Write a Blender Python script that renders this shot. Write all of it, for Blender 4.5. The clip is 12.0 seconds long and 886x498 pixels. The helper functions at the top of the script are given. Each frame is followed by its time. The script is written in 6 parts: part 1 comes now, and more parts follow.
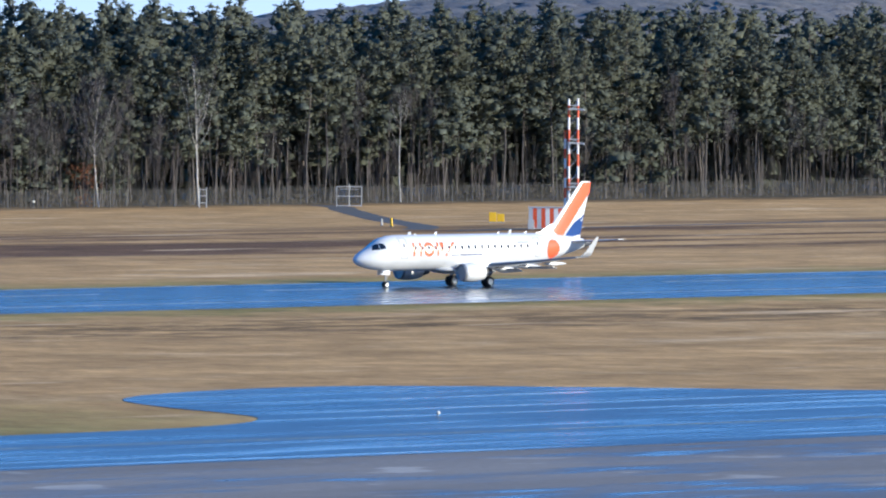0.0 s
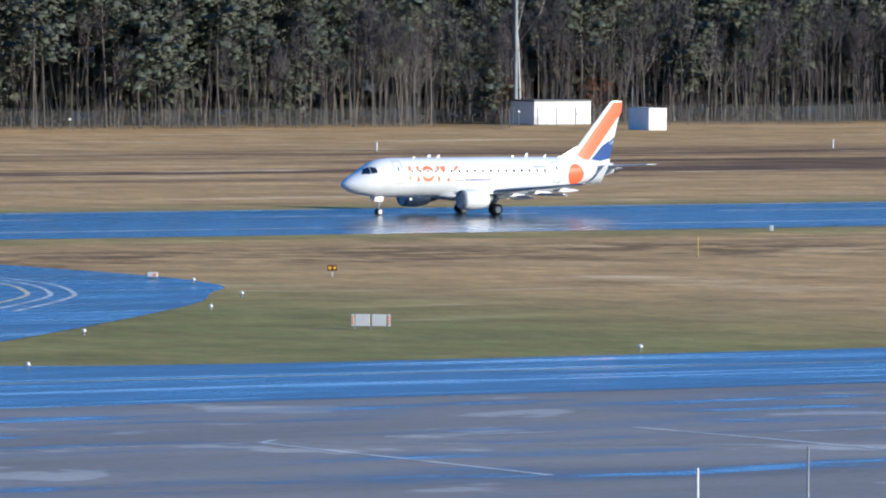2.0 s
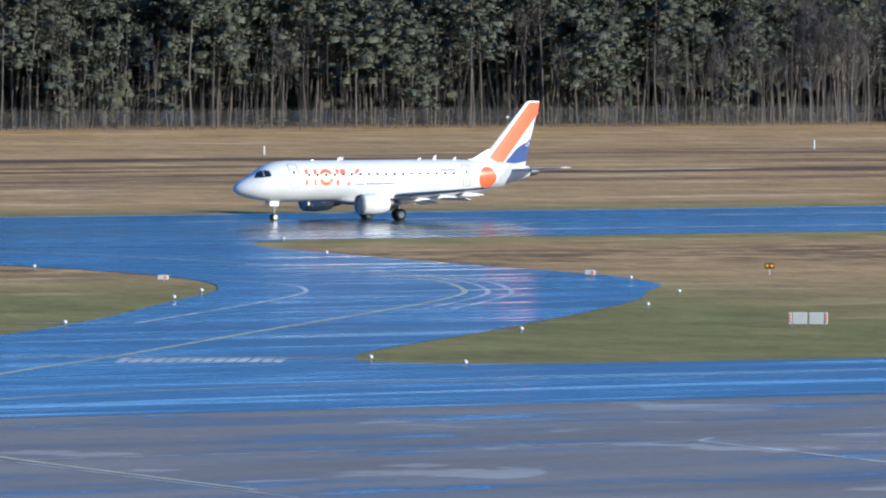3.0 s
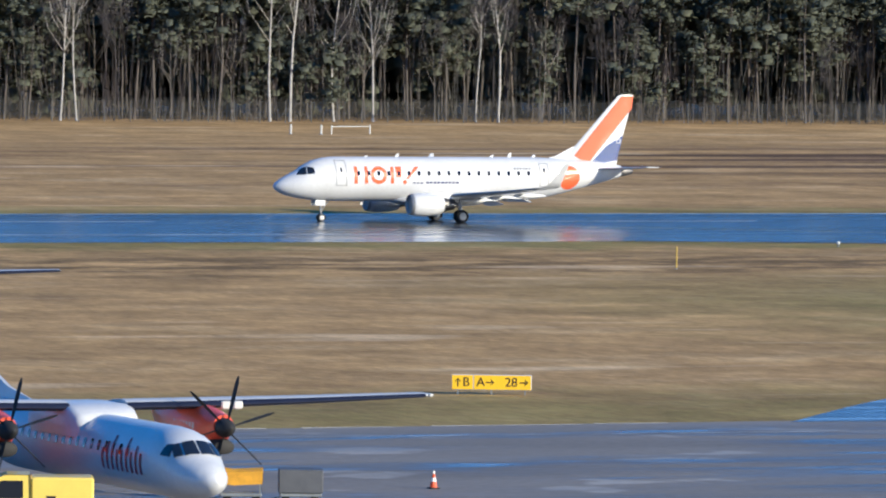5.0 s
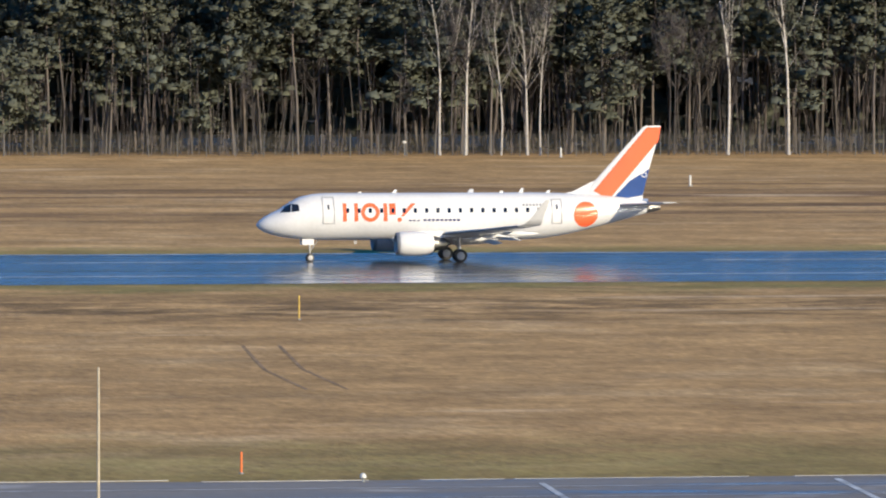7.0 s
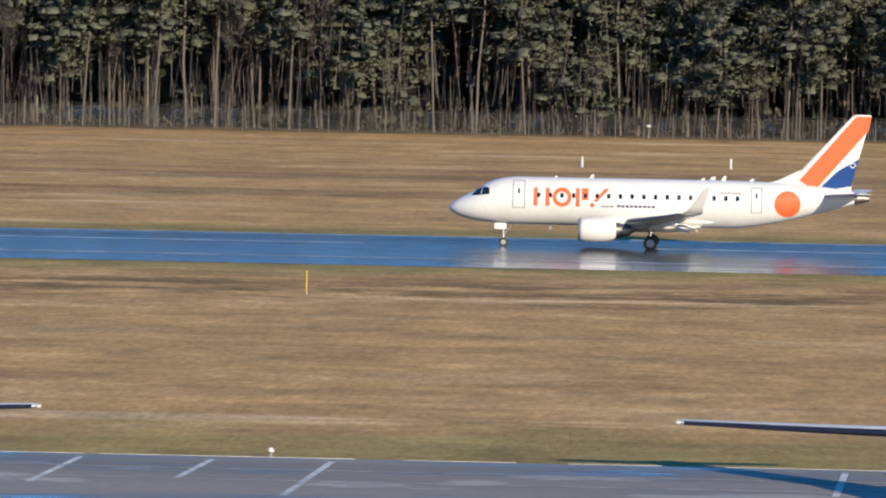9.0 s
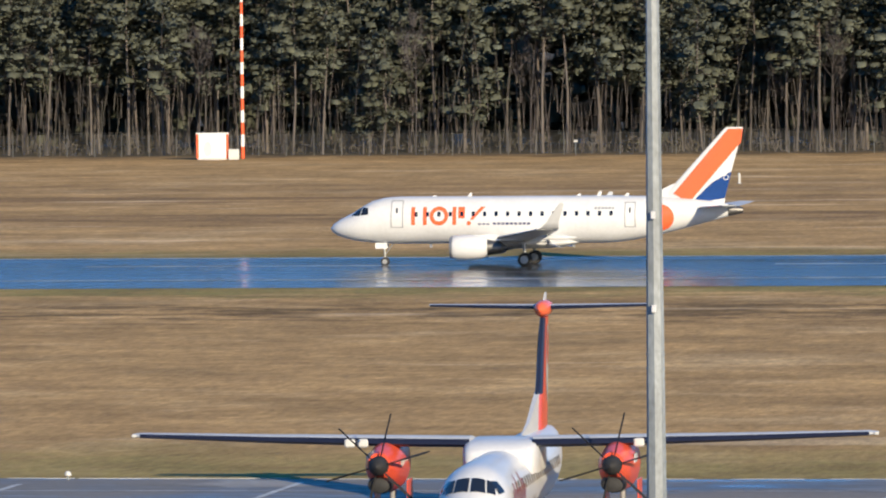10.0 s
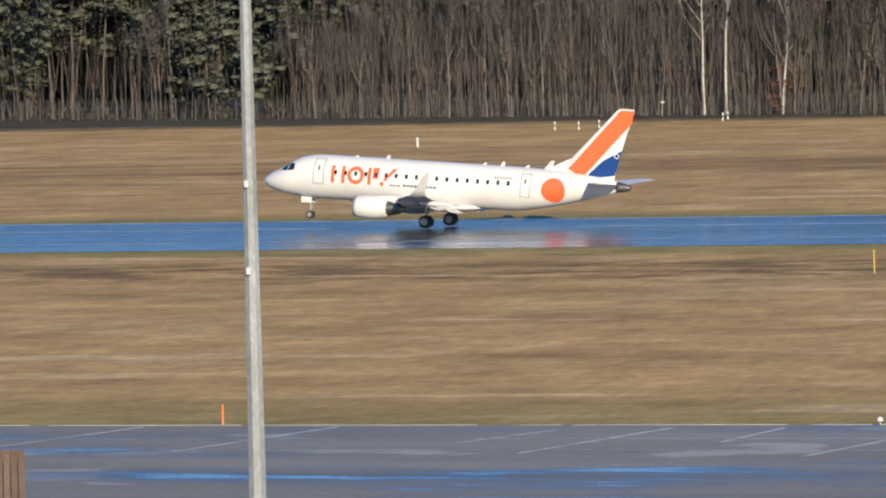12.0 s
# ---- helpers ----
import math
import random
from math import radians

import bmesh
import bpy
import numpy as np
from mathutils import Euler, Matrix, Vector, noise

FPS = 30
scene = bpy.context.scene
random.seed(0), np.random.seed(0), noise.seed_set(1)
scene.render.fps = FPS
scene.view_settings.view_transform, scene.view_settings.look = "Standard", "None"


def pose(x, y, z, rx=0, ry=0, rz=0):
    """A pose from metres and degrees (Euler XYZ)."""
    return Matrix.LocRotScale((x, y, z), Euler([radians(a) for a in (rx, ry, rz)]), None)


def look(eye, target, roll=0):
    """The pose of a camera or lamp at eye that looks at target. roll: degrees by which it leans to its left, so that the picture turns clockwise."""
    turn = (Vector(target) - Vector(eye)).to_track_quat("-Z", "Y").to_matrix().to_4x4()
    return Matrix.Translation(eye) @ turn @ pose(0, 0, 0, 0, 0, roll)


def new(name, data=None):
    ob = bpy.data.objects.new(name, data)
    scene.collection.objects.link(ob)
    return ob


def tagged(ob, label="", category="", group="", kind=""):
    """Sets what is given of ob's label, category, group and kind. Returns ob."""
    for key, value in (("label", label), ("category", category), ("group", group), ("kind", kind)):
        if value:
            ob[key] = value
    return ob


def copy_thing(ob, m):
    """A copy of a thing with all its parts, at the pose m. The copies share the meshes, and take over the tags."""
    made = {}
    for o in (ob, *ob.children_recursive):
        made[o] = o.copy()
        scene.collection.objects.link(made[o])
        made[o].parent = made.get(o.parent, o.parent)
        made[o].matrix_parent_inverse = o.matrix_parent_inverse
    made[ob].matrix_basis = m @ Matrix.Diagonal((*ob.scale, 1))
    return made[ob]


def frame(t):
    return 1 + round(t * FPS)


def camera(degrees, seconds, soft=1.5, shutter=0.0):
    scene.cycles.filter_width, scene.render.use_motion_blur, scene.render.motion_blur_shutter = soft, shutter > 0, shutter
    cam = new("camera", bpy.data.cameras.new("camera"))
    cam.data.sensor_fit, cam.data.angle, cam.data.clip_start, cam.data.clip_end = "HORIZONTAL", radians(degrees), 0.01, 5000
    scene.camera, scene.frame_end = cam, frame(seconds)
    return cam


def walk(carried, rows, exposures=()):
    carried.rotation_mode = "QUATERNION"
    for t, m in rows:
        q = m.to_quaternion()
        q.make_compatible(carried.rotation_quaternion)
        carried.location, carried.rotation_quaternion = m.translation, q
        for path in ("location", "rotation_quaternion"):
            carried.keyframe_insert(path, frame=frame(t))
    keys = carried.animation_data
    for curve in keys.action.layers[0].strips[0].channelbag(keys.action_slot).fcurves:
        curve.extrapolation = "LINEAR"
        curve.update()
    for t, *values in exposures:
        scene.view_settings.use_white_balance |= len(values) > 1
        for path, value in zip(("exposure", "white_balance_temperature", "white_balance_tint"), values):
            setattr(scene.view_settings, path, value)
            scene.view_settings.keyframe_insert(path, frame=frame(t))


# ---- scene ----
# ---------------------------------------------------------------- camera
EYE = Vector((0.0, 0.0, 22.0))
PANS = (  # seconds, degrees right of +y, degrees up, lean
    (0.0, 41.210, -1.357, 0.124),
    (0.5, 40.145, -1.102, 0.537),
    (1.0, 38.434, -1.329, 0.321),
    (1.5, 37.216, -1.898, 0.510),
    (2.0, 35.018, -2.004, 0.440),
    (2.5, 33.496, -2.035, 0.684),
    (3.0, 31.964, -2.040, 0.363),
    (3.5, 29.547, -1.985, 0.190),
    (3.7, 28.737, -1.985, 0.404),
    (5.3, 21.087, -2.205, 0.654),
    (5.5, 20.202, -2.211, 0.592),
    (6.0, 17.348, -2.311, 0.577),
    (6.5, 14.219, -2.309, 0.334),
    (7.0, 11.399, -2.026, 0.147),
    (7.2, 9.757, -1.904, 0.031),
    (8.8, -0.819, -2.066, 1.098),
    (9.0, -2.775, -2.181, 1.060),
    (9.5, -5.693, -2.178, -0.211),
    (10.0, -8.594, -2.015, -0.579),
    (10.5, -11.938, -2.037, -1.041),
    (11.0, -15.221, -2.039, -0.874),
    (11.5, -17.958, -2.053, -1.266),
    (12.0, -21.177, -2.157, -1.410),
)


def aim(pan, tilt, lean):
    a, e = radians(pan), radians(tilt)
    way = Vector((math.sin(a) * math.cos(e), math.cos(a) * math.cos(e), math.sin(e)))
    return look(EYE, EYE + way * 100, lean)


cam = camera(6.18, 12.0, soft=2.1)
walk(cam, [(t, aim(a, e, r)) for t, a, e, r in PANS], exposures=((0.0, 1.33, 5750, 4), (3.7, 1.14, 5750, 2), (6.0, 1.11, 6600, 6), (9.0, 1.12, 7050, 6), (12.0, 1.08, 7250, 6)))

# ---------------------------------------------------------------- light
SUN_WAY = Vector((0.57, -0.82, 0.305)).normalized()  # towards the sun
world = bpy.data.worlds.new("sky")
scene.world = world
world.use_nodes = True
wn = world.node_tree
sky = wn.nodes.new("ShaderNodeTexSky")
sky.sky_type, sky.sun_disc = "NISHITA", False
sky.sun_elevation, sky.sun_rotation = math.asin(SUN_WAY.z), math.atan2(SUN_WAY.x, SUN_WAY.y)
sky.air_density, sky.dust_density, sky.ozone_density = 0.5, 0.0, 3.0
wn.nodes["Background"].inputs["Strength"].default_value = 0.145
deep = wn.nodes.new("ShaderNodeHueSaturation")
deep.inputs["Saturation"].default_value = 1.9
tint = wn.nodes.new("ShaderNodeMixRGB")
tint.blend_type = "MULTIPLY"
tint.inputs[0].default_value, tint.inputs[2].default_value = 1.0, (1.17, 1.08, 1.38, 1)
even = wn.nodes.new("ShaderNodeGamma")
even.inputs["Gamma"].default_value = 0.47
wn.links.new(sky.outputs[0], even.inputs["Color"])
wn.links.new(even.outputs[0], deep.inputs["Color"])
wn.links.new(deep.outputs[0], tint.inputs[1])
wn.links.new(tint.outputs[0], wn.nodes["Background"].inputs[0])
sun = new("sun", bpy.data.lights.new("sun", "SUN"))
sun.data.energy, sun.data.angle, sun.data.color = 3.5, radians(0.5), (1.0, 0.86, 0.68)
sun.matrix_world = look(SUN_WAY * 300, (0, 0, 0))

# ---------------------------------------------------------------- materials
def material(name, color, rough=0.6, metal=0.0, vary=0.12, scale=2.0, stretch=(1, 1, 1), bump=0.0, fine=0.0, spec=0.5,
             second=None, share=0.5, island=0.0, coat=0.0):
    """Base colour broken up by noise at two scales; second: another colour that the coarse noise brings in."""
    m = bpy.data.materials.new(name)
    m.use_nodes = True
    n, l = m.node_tree.nodes, m.node_tree.links
    b = n["Principled BSDF"]
    b.inputs["Roughness"].default_value, b.inputs["Metallic"].default_value = rough, metal
    b.inputs["Specular IOR Level"].default_value = spec
    b.inputs["Coat Weight"].default_value = coat
    co = n.new("ShaderNodeTexCoord")
    mp = n.new("ShaderNodeMapping")
    mp.inputs["Scale"].default_value = stretch
    l.new(co.outputs["Object"], mp.inputs["Vector"])
    big = n.new("ShaderNodeTexNoise")
    big.inputs["Scale"].default_value, big.inputs["Detail"].default_value = scale, 5
    l.new(mp.outputs[0], big.inputs["Vector"])
    small = n.new("ShaderNodeTexNoise")
    small.inputs["Scale"].default_value, small.inputs["Detail"].default_value = scale * 9, 3
    l.new(mp.outputs[0], small.inputs["Vector"])
    mix = n.new("ShaderNodeMixRGB")
    c2 = second or tuple(c * (1 - 2 * vary) for c in color)
    mix.inputs[1].default_value, mix.inputs[2].default_value = (*color, 1), (*c2, 1)
    ramp = n.new("ShaderNodeMapRange")
    ramp.inputs["From Min"].default_value, ramp.inputs["From Max"].default_value = share - 0.16, share + 0.16
    l.new(big.outputs["Fac"], ramp.inputs["Value"])
    l.new(ramp.outputs[0], mix.inputs[0])
    mul = n.new("ShaderNodeMixRGB")
    mul.blend_type = "MULTIPLY"
    mul.inputs[0].default_value = 1.0
    gr = n.new("ShaderNodeMapRange")
    gr.inputs["From Min"].default_value, gr.inputs["From Max"].default_value = 0.3, 0.7
    gr.inputs["To Min"].default_value, gr.inputs["To Max"].default_value = 1 - vary, 1 + vary
    l.new(small.outputs["Fac"], gr.inputs["Value"])
    l.new(mix.outputs[0], mul.inputs[1])
    l.new(gr.outputs[0], mul.inputs[2])
    last = mul
    if island:
        geo = n.new("ShaderNodeNewGeometry")
        info = n.new("ShaderNodeObjectInfo")
        add = n.new("ShaderNodeMath")
        l.new(geo.outputs["Random Per Island"], add.inputs[0])
        l.new(info.outputs["Random"], add.inputs[1])
        ir = n.new("ShaderNodeMapRange")
        ir.inputs["From Max"].default_value = 2.0
        ir.inputs["To Min"].default_value, ir.inputs["To Max"].default_value = 1 - island, 1 + island
        l.new(add.outputs[0], ir.inputs["Value"])
        last = n.new("ShaderNodeMixRGB")
        last.blend_type = "MULTIPLY"
        last.inputs[0].default_value = 1.0
        l.new(mul.outputs[0], last.inputs[1])
        l.new(ir.outputs[0], last.inputs[2])
    l.new(last.outputs[0], b.inputs["Base Color"])
    if bump:
        bp = n.new("ShaderNodeBump")
        bp.inputs["Strength"].default_value, bp.inputs["Distance"].default_value = bump, fine or 0.02
        l.new(small.outputs["Fac"], bp.inputs["Height"])
        l.new(bp.outputs[0], b.inputs["Normal"])
    return m


def node_math(n, l, op, a, b=None):
    q = n.new("ShaderNodeMath")
    q.operation = op
    for i, v in enumerate((a, b)):
        if v is None:
            continue
        if isinstance(v, (int, float)):
            q.inputs[i].default_value = v
        else:
            l.new(v, q.inputs[i])
    return q.outputs[0]


def noise_tex(n, l, co, scale, stretch, detail=5, rough=0.55):
    mp = n.new("ShaderNodeMapping")
    mp.inputs["Scale"].default_value = stretch
    l.new(co, mp.inputs["Vector"])
    t = n.new("ShaderNodeTexNoise")
    t.inputs["Scale"].default_value, t.inputs["Detail"].default_value, t.inputs["Roughness"].default_value = scale, detail, rough
    l.new(mp.outputs[0], t.inputs["Vector"])
    return t.outputs["Fac"]


def step(n, l, v, lo, hi, a=0.0, b=1.0):
    r = n.new("ShaderNodeMapRange")
    r.inputs["From Min"].default_value, r.inputs["From Max"].default_value = lo, hi
    r.inputs["To Min"].default_value, r.inputs["To Max"].default_value = a, b
    l.new(v, r.inputs["Value"])
    return r.outputs[0]


def mixed(n, l, fac, a, b, kind="MIX"):
    q = n.new("ShaderNodeMixRGB")
    q.blend_type = kind
    for i, v in enumerate((fac, a, b)):
        if isinstance(v, (int, float)):
            q.inputs[i].default_value = v
        elif isinstance(v, tuple):
            q.inputs[i].default_value = (*v, 1)
        else:
            l.new(v, q.inputs[i])
    return q.outputs[0]


def grass_material():
    """Winter grass: straw, brown soil streaks along the runway, green where it is mown near the pavements."""
    m = bpy.data.materials.new("winter_grass")
    m.use_nodes = True
    n, l = m.node_tree.nodes, m.node_tree.links
    b = n["Principled BSDF"]
    b.inputs["Roughness"].default_value, b.inputs["Specular IOR Level"].default_value = 0.95, 0.1
    co = n.new("ShaderNodeTexCoord").outputs["Object"]
    sep = n.new("ShaderNodeSeparateXYZ")
    l.new(co, sep.inputs[0])
    x, y = sep.outputs["X"], sep.outputs["Y"]
    streak = noise_tex(n, l, co, 1.0, (0.11, 0.15, 1), 8, 0.72)
    patch = noise_tex(n, l, co, 1.0, (0.045, 0.055, 1), 8, 0.7)
    tuft = noise_tex(n, l, co, 1.0, (0.5, 0.2, 1), 7, 0.75)
    tuft2 = noise_tex(n, l, co, 1.0, (2.2, 0.45, 1), 6, 0.75)
    straw = mixed(n, l, step(n, l, streak, 0.36, 0.64), (0.5, 0.312, 0.134), (0.37, 0.226, 0.098))
    straw = mixed(n, l, step(n, l, patch, 0.52, 0.68, 0.0, 0.8), straw, (0.56, 0.385, 0.2))
    straw = mixed(n, l, step(n, l, patch, 0.44, 0.34, 0.0, 0.8), straw, (0.325, 0.212, 0.1))
    # green belts: close to the apron and on the islands round the taxiway
    wob = node_math(n, l, "MULTIPLY", node_math(n, l, "SUBTRACT", streak, 0.5), 60.0)
    yw = node_math(n, l, "ADD", y, wob)
    belt = step(n, l, yw, 352, 374, 1.0, 0.0)
    isl = node_math(n, l, "MULTIPLY", step(n, l, node_math(n, l, "ADD", x, wob), 185, 235), step(n, l, yw, 455, 500, 1.0, 0.0))
    isl = node_math(n, l, "MULTIPLY", isl, step(n, l, node_math(n, l, "ADD", x, wob), 330, 285))
    rim = node_math(n, l, "MULTIPLY", step(n, l, yw, 528, 540), step(n, l, yw, 620, 606))
    green = node_math(n, l, "MAXIMUM", node_math(n, l, "MAXIMUM", node_math(n, l, "MULTIPLY", belt, 0.65), isl), node_math(n, l, "MULTIPLY", rim, 0.8))
    green = node_math(n, l, "MULTIPLY", green, step(n, l, tuft, 0.25, 0.6, 0.45, 0.95))
    col = mixed(n, l, green, straw, (0.172, 0.172, 0.053))
    # bare dark soil streaks on the far side
    far = node_math(n, l, "MULTIPLY", step(n, l, yw, 660, 700), step(n, l, yw, 815, 770))
    soil = node_math(n, l, "MULTIPLY", far, step(n, l, noise_tex(n, l, co, 1.0, (0.006, 0.05, 1), 5, 0.6), 0.46, 0.56))
    soil = node_math(n, l, "MULTIPLY", soil, step(n, l, x, 40, 300, 0.5, 0.95))
    col = mixed(n, l, soil, col, (0.12, 0.07, 0.042))
    near = node_math(n, l, "MULTIPLY", step(n, l, yw, 490, 505), step(n, l, yw, 530, 520))
    col = mixed(n, l, node_math(n, l, "MULTIPLY", near, step(n, l, streak, 0.44, 0.56)), col, (0.19, 0.12, 0.055))
    # pale bleached strips
    pale = step(n, l, noise_tex(n, l, co, 1.0, (0.02, 0.085, 1), 4, 0.55), 0.62, 0.68, 0.0, 0.75)
    pale = node_math(n, l, "MULTIPLY", pale, node_math(n, l, "SUBTRACT", 1.0, green))
    col = mixed(n, l, pale, col, (0.6, 0.43, 0.25))
    # forest floor: litter brown, with the shade under the trees in the colour
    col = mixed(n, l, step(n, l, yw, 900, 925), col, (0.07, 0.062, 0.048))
    col = mixed(n, l, 1.0, col, step(n, l, tuft, 0.3, 0.7, 0.8, 1.2), "MULTIPLY")
    col = mixed(n, l, 1.0, col, step(n, l, tuft2, 0.3, 0.7, 0.7, 1.3), "MULTIPLY")
    band = noise_tex(n, l, co, 1.0, (0.004, 0.075, 1), 4, 0.6)
    col = mixed(n, l, 1.0, col, step(n, l, band, 0.32, 0.68, 0.86, 1.14), "MULTIPLY")
    swath = noise_tex(n, l, co, 1.0, (0.13, 0.085, 1), 6, 0.68)
    col = mixed(n, l, 1.0, col, step(n, l, swath, 0.33, 0.67, 0.76, 1.24), "MULTIPLY")
    l.new(col, b.inputs["Base Color"])
    bp = n.new("ShaderNodeBump")
    bp.inputs["Strength"].default_value, bp.inputs["Distance"].default_value = 0.5, 0.12
    l.new(tuft2, bp.inputs["Height"])
    l.new(bp.outputs[0], b.inputs["Normal"])
    return m


def wet_material(name, dry, wet, lo, hi, rough_wet, rough_dry, stretch, wetness=0.85, film=0.0, water=0.0):
    """Pavement with standing water: the noise decides where it is wet and glossy."""
    m = bpy.data.materials.new(name)
    m.use_nodes = True
    n, l = m.node_tree.nodes, m.node_tree.links
    b = n["Principled BSDF"]
    co = n.new("ShaderNodeTexCoord").outputs["Object"]
    base = step(n, l, noise_tex(n, l, co, 1.0, stretch, 6, 0.62), lo, hi)
    fine = step(n, l, noise_tex(n, l, co, 1.0, (stretch[0] * 3.1, stretch[1] * 2.6, 1), 5, 0.6), 0.47, 0.6)
    f = node_math(n, l, "MULTIPLY", base, node_math(n, l, "ADD", node_math(n, l, "MULTIPLY", fine, 0.7), 0.3))
    grit = noise_tex(n, l, co, 1.0, (1.6, 1.6, 1), 4, 0.7)
    stain = noise_tex(n, l, co, 1.0, (0.02, 0.09, 1), 5)
    if not film:  # pale patches that have dried
        worn = step(n, l, noise_tex(n, l, co, 1.0, (0.11, 0.13, 1), 4, 0.5), 0.6, 0.64, 0.0, 0.6)
        dry = mixed(n, l, worn, dry, (0.42, 0.4, 0.37))
    if film:  # long sheets of standing water
        sheen = step(n, l, noise_tex(n, l, co, 1.0, (stretch[0] * 0.8, stretch[1] * 4.5, 1), 4, 0.5), 0.54, 0.6, 0.0, film)
        f = node_math(n, l, "MAXIMUM", f, sheen)
    col = mixed(n, l, f, dry, wet)
    col = mixed(n, l, 1.0, col, step(n, l, grit, 0.3, 0.7, 0.85, 1.15), "MULTIPLY")
    col = mixed(n, l, 1.0, col, step(n, l, stain, 0.3, 0.7, 0.8, 1.2), "MULTIPLY")
    l.new(col, b.inputs["Base Color"])
    gloss = step(n, l, f, 0, 1, rough_dry, rough_wet)
    if film:
        l.new(step(n, l, f, 0, 1, 0.3 * water, water), b.inputs["Coat Weight"])
        b.inputs["Coat Roughness"].default_value, b.inputs["Coat IOR"].default_value = 0.14, 1.4
        gloss = node_math(n, l, "SUBTRACT", gloss, node_math(n, l, "MULTIPLY", sheen, 0.1))
    l.new(gloss, b.inputs["Roughness"])
    l.new(step(n, l, f, 0, 1, wetness, 1.0), b.inputs["Specular IOR Level"])
    bp = n.new("ShaderNodeBump")
    bp.inputs["Strength"].default_value, bp.inputs["Distance"].default_value = 0.25, 0.01
    l.new(grit, bp.inputs["Height"])
    l.new(bp.outputs[0], b.inputs["Normal"])
    return m


GRASS = grass_material()
RUNWAY = wet_material("wet_runway_asphalt", (0.055, 0.055, 0.058), (0.028, 0.03, 0.034), 0.36, 0.56, 0.15, 0.3, (0.010, 0.13, 1), film=1.0, water=1.0)
TAXI = wet_material("wet_taxiway_asphalt", (0.06, 0.06, 0.062), (0.03, 0.031, 0.034), 0.42, 0.62, 0.16, 0.34, (0.022, 0.09, 1), film=0.85, water=0.15)
CONCRETE = wet_material("damp_apron_concrete", (0.225, 0.205, 0.185), (0.07, 0.07, 0.072), 0.48, 0.59, 0.17, 0.72, (0.03, 0.11, 1), 0.13)
PAINT = material("worn_white_marking", (0.66, 0.65, 0.62), 0.55, vary=0.14, scale=0.5, second=(0.3, 0.3, 0.29), share=0.52)
KERB = material("pale_concrete_edging", (0.45, 0.44, 0.41), 0.8, vary=0.15, scale=0.6)
YELLOWLINE = material("worn_yellow_marking", (0.62, 0.55, 0.30), 0.5, vary=0.12, scale=0.5, second=(0.36, 0.33, 0.22), share=0.6)
AIRWHITE = material("aircraft_white_paint", (0.6, 0.61, 0.62), 0.3, vary=0.04, scale=0.5, coat=0.2)
BELLY = material("aircraft_grey_paint", (0.5, 0.51, 0.52), 0.35, vary=0.05, scale=0.8)
ORANGE = material("aircraft_orange_paint", (0.80, 0.13, 0.05), 0.25, vary=0.03, scale=0.6)
BLUE = material("aircraft_blue_paint", (0.01, 0.05, 0.2), 0.25, vary=0.05, scale=0.6)
NAVY = material("dark_blue_lettering", (0.03, 0.04, 0.12), 0.4, vary=0.04)
REDPAINT = material("aircraft_red_paint", (0.70, 0.085, 0.04), 0.28, vary=0.06, scale=0.7)
DARKRED = material("wine_red_lettering", (0.30, 0.02, 0.05), 0.35, vary=0.05)
GLASS = material("dark_cockpit_glass", (0.012, 0.014, 0.02), 0.06, vary=0.02, spec=0.8)
BLACK = material("black_rubber", (0.018, 0.018, 0.019), 0.75, vary=0.15, scale=4)
BOOT = material("black_deicing_boot", (0.012, 0.014, 0.03), 0.32, vary=0.1, scale=1.5)
METAL = material("bare_metal", (0.36, 0.36, 0.355), 0.45, 0.5, vary=0.08, scale=2)
DARKMETAL = material("heat_stained_metal", (0.16, 0.155, 0.15), 0.42, 0.8, vary=0.15, scale=2)
SEAM = material("panel_seam_grey", (0.24, 0.25, 0.27), 0.5, vary=0.05)
GALV = material("galvanised_steel", (0.235, 0.262, 0.28), 0.6, 0.0, vary=0.16, scale=1.1, stretch=(1, 1, 0.5), bump=0.1)
WHITEWALL = material("white_sheet_metal", (0.80, 0.80, 0.78), 0.5, vary=0.04, scale=0.8)
REDWHITE_R = material("warning_red_paint", (0.72, 0.10, 0.03), 0.5, vary=0.08)
REDWHITE_W = material("warning_white_paint", (0.80, 0.79, 0.76), 0.5, vary=0.06)
SIGNYELLOW = material("sign_yellow", (0.85, 0.52, 0.02), 0.4, vary=0.03)
SIGNRED = material("sign_red", (0.62, 0.045, 0.03), 0.4, vary=0.04)
SIGNBLACK = material("sign_black", (0.015, 0.015, 0.015), 0.4, vary=0.04)
SIGNWHITE = material("sign_white", (0.52, 0.52, 0.5), 0.4, vary=0.03)
GREYPANEL = material("grey_sign_back", (0.50, 0.51, 0.53), 0.45, vary=0.05)
DRYROAD = material("dry_dark_asphalt", (0.085, 0.082, 0.078), 0.85, vary=0.15, scale=0.3)
CRATE = material("reddish_brown_boards", (0.1, 0.066, 0.056), 0.8, vary=0.15, scale=0.8, island=0.3)
PALEWOOD = material("pale_weathered_wood", (0.40, 0.35, 0.26), 0.8, vary=0.12)
RUT = material("bare_wheel_rut", (0.33, 0.2, 0.09), 0.95, vary=0.2, scale=0.3)
STAKE = material("weathered_yellow_stake", (0.52, 0.36, 0.08), 0.7, vary=0.15)
ORANGEPOST = material("orange_plastic", (0.78, 0.17, 0.04), 0.5, vary=0.06)
VANYELLOW = material("yellow_van_paint", (0.80, 0.6, 0.12), 0.28, vary=0.03, coat=0.3)
TARP = material("orange_yellow_tarpaulin", (0.72, 0.36, 0.03), 0.6, vary=0.12, scale=3, bump=0.3)
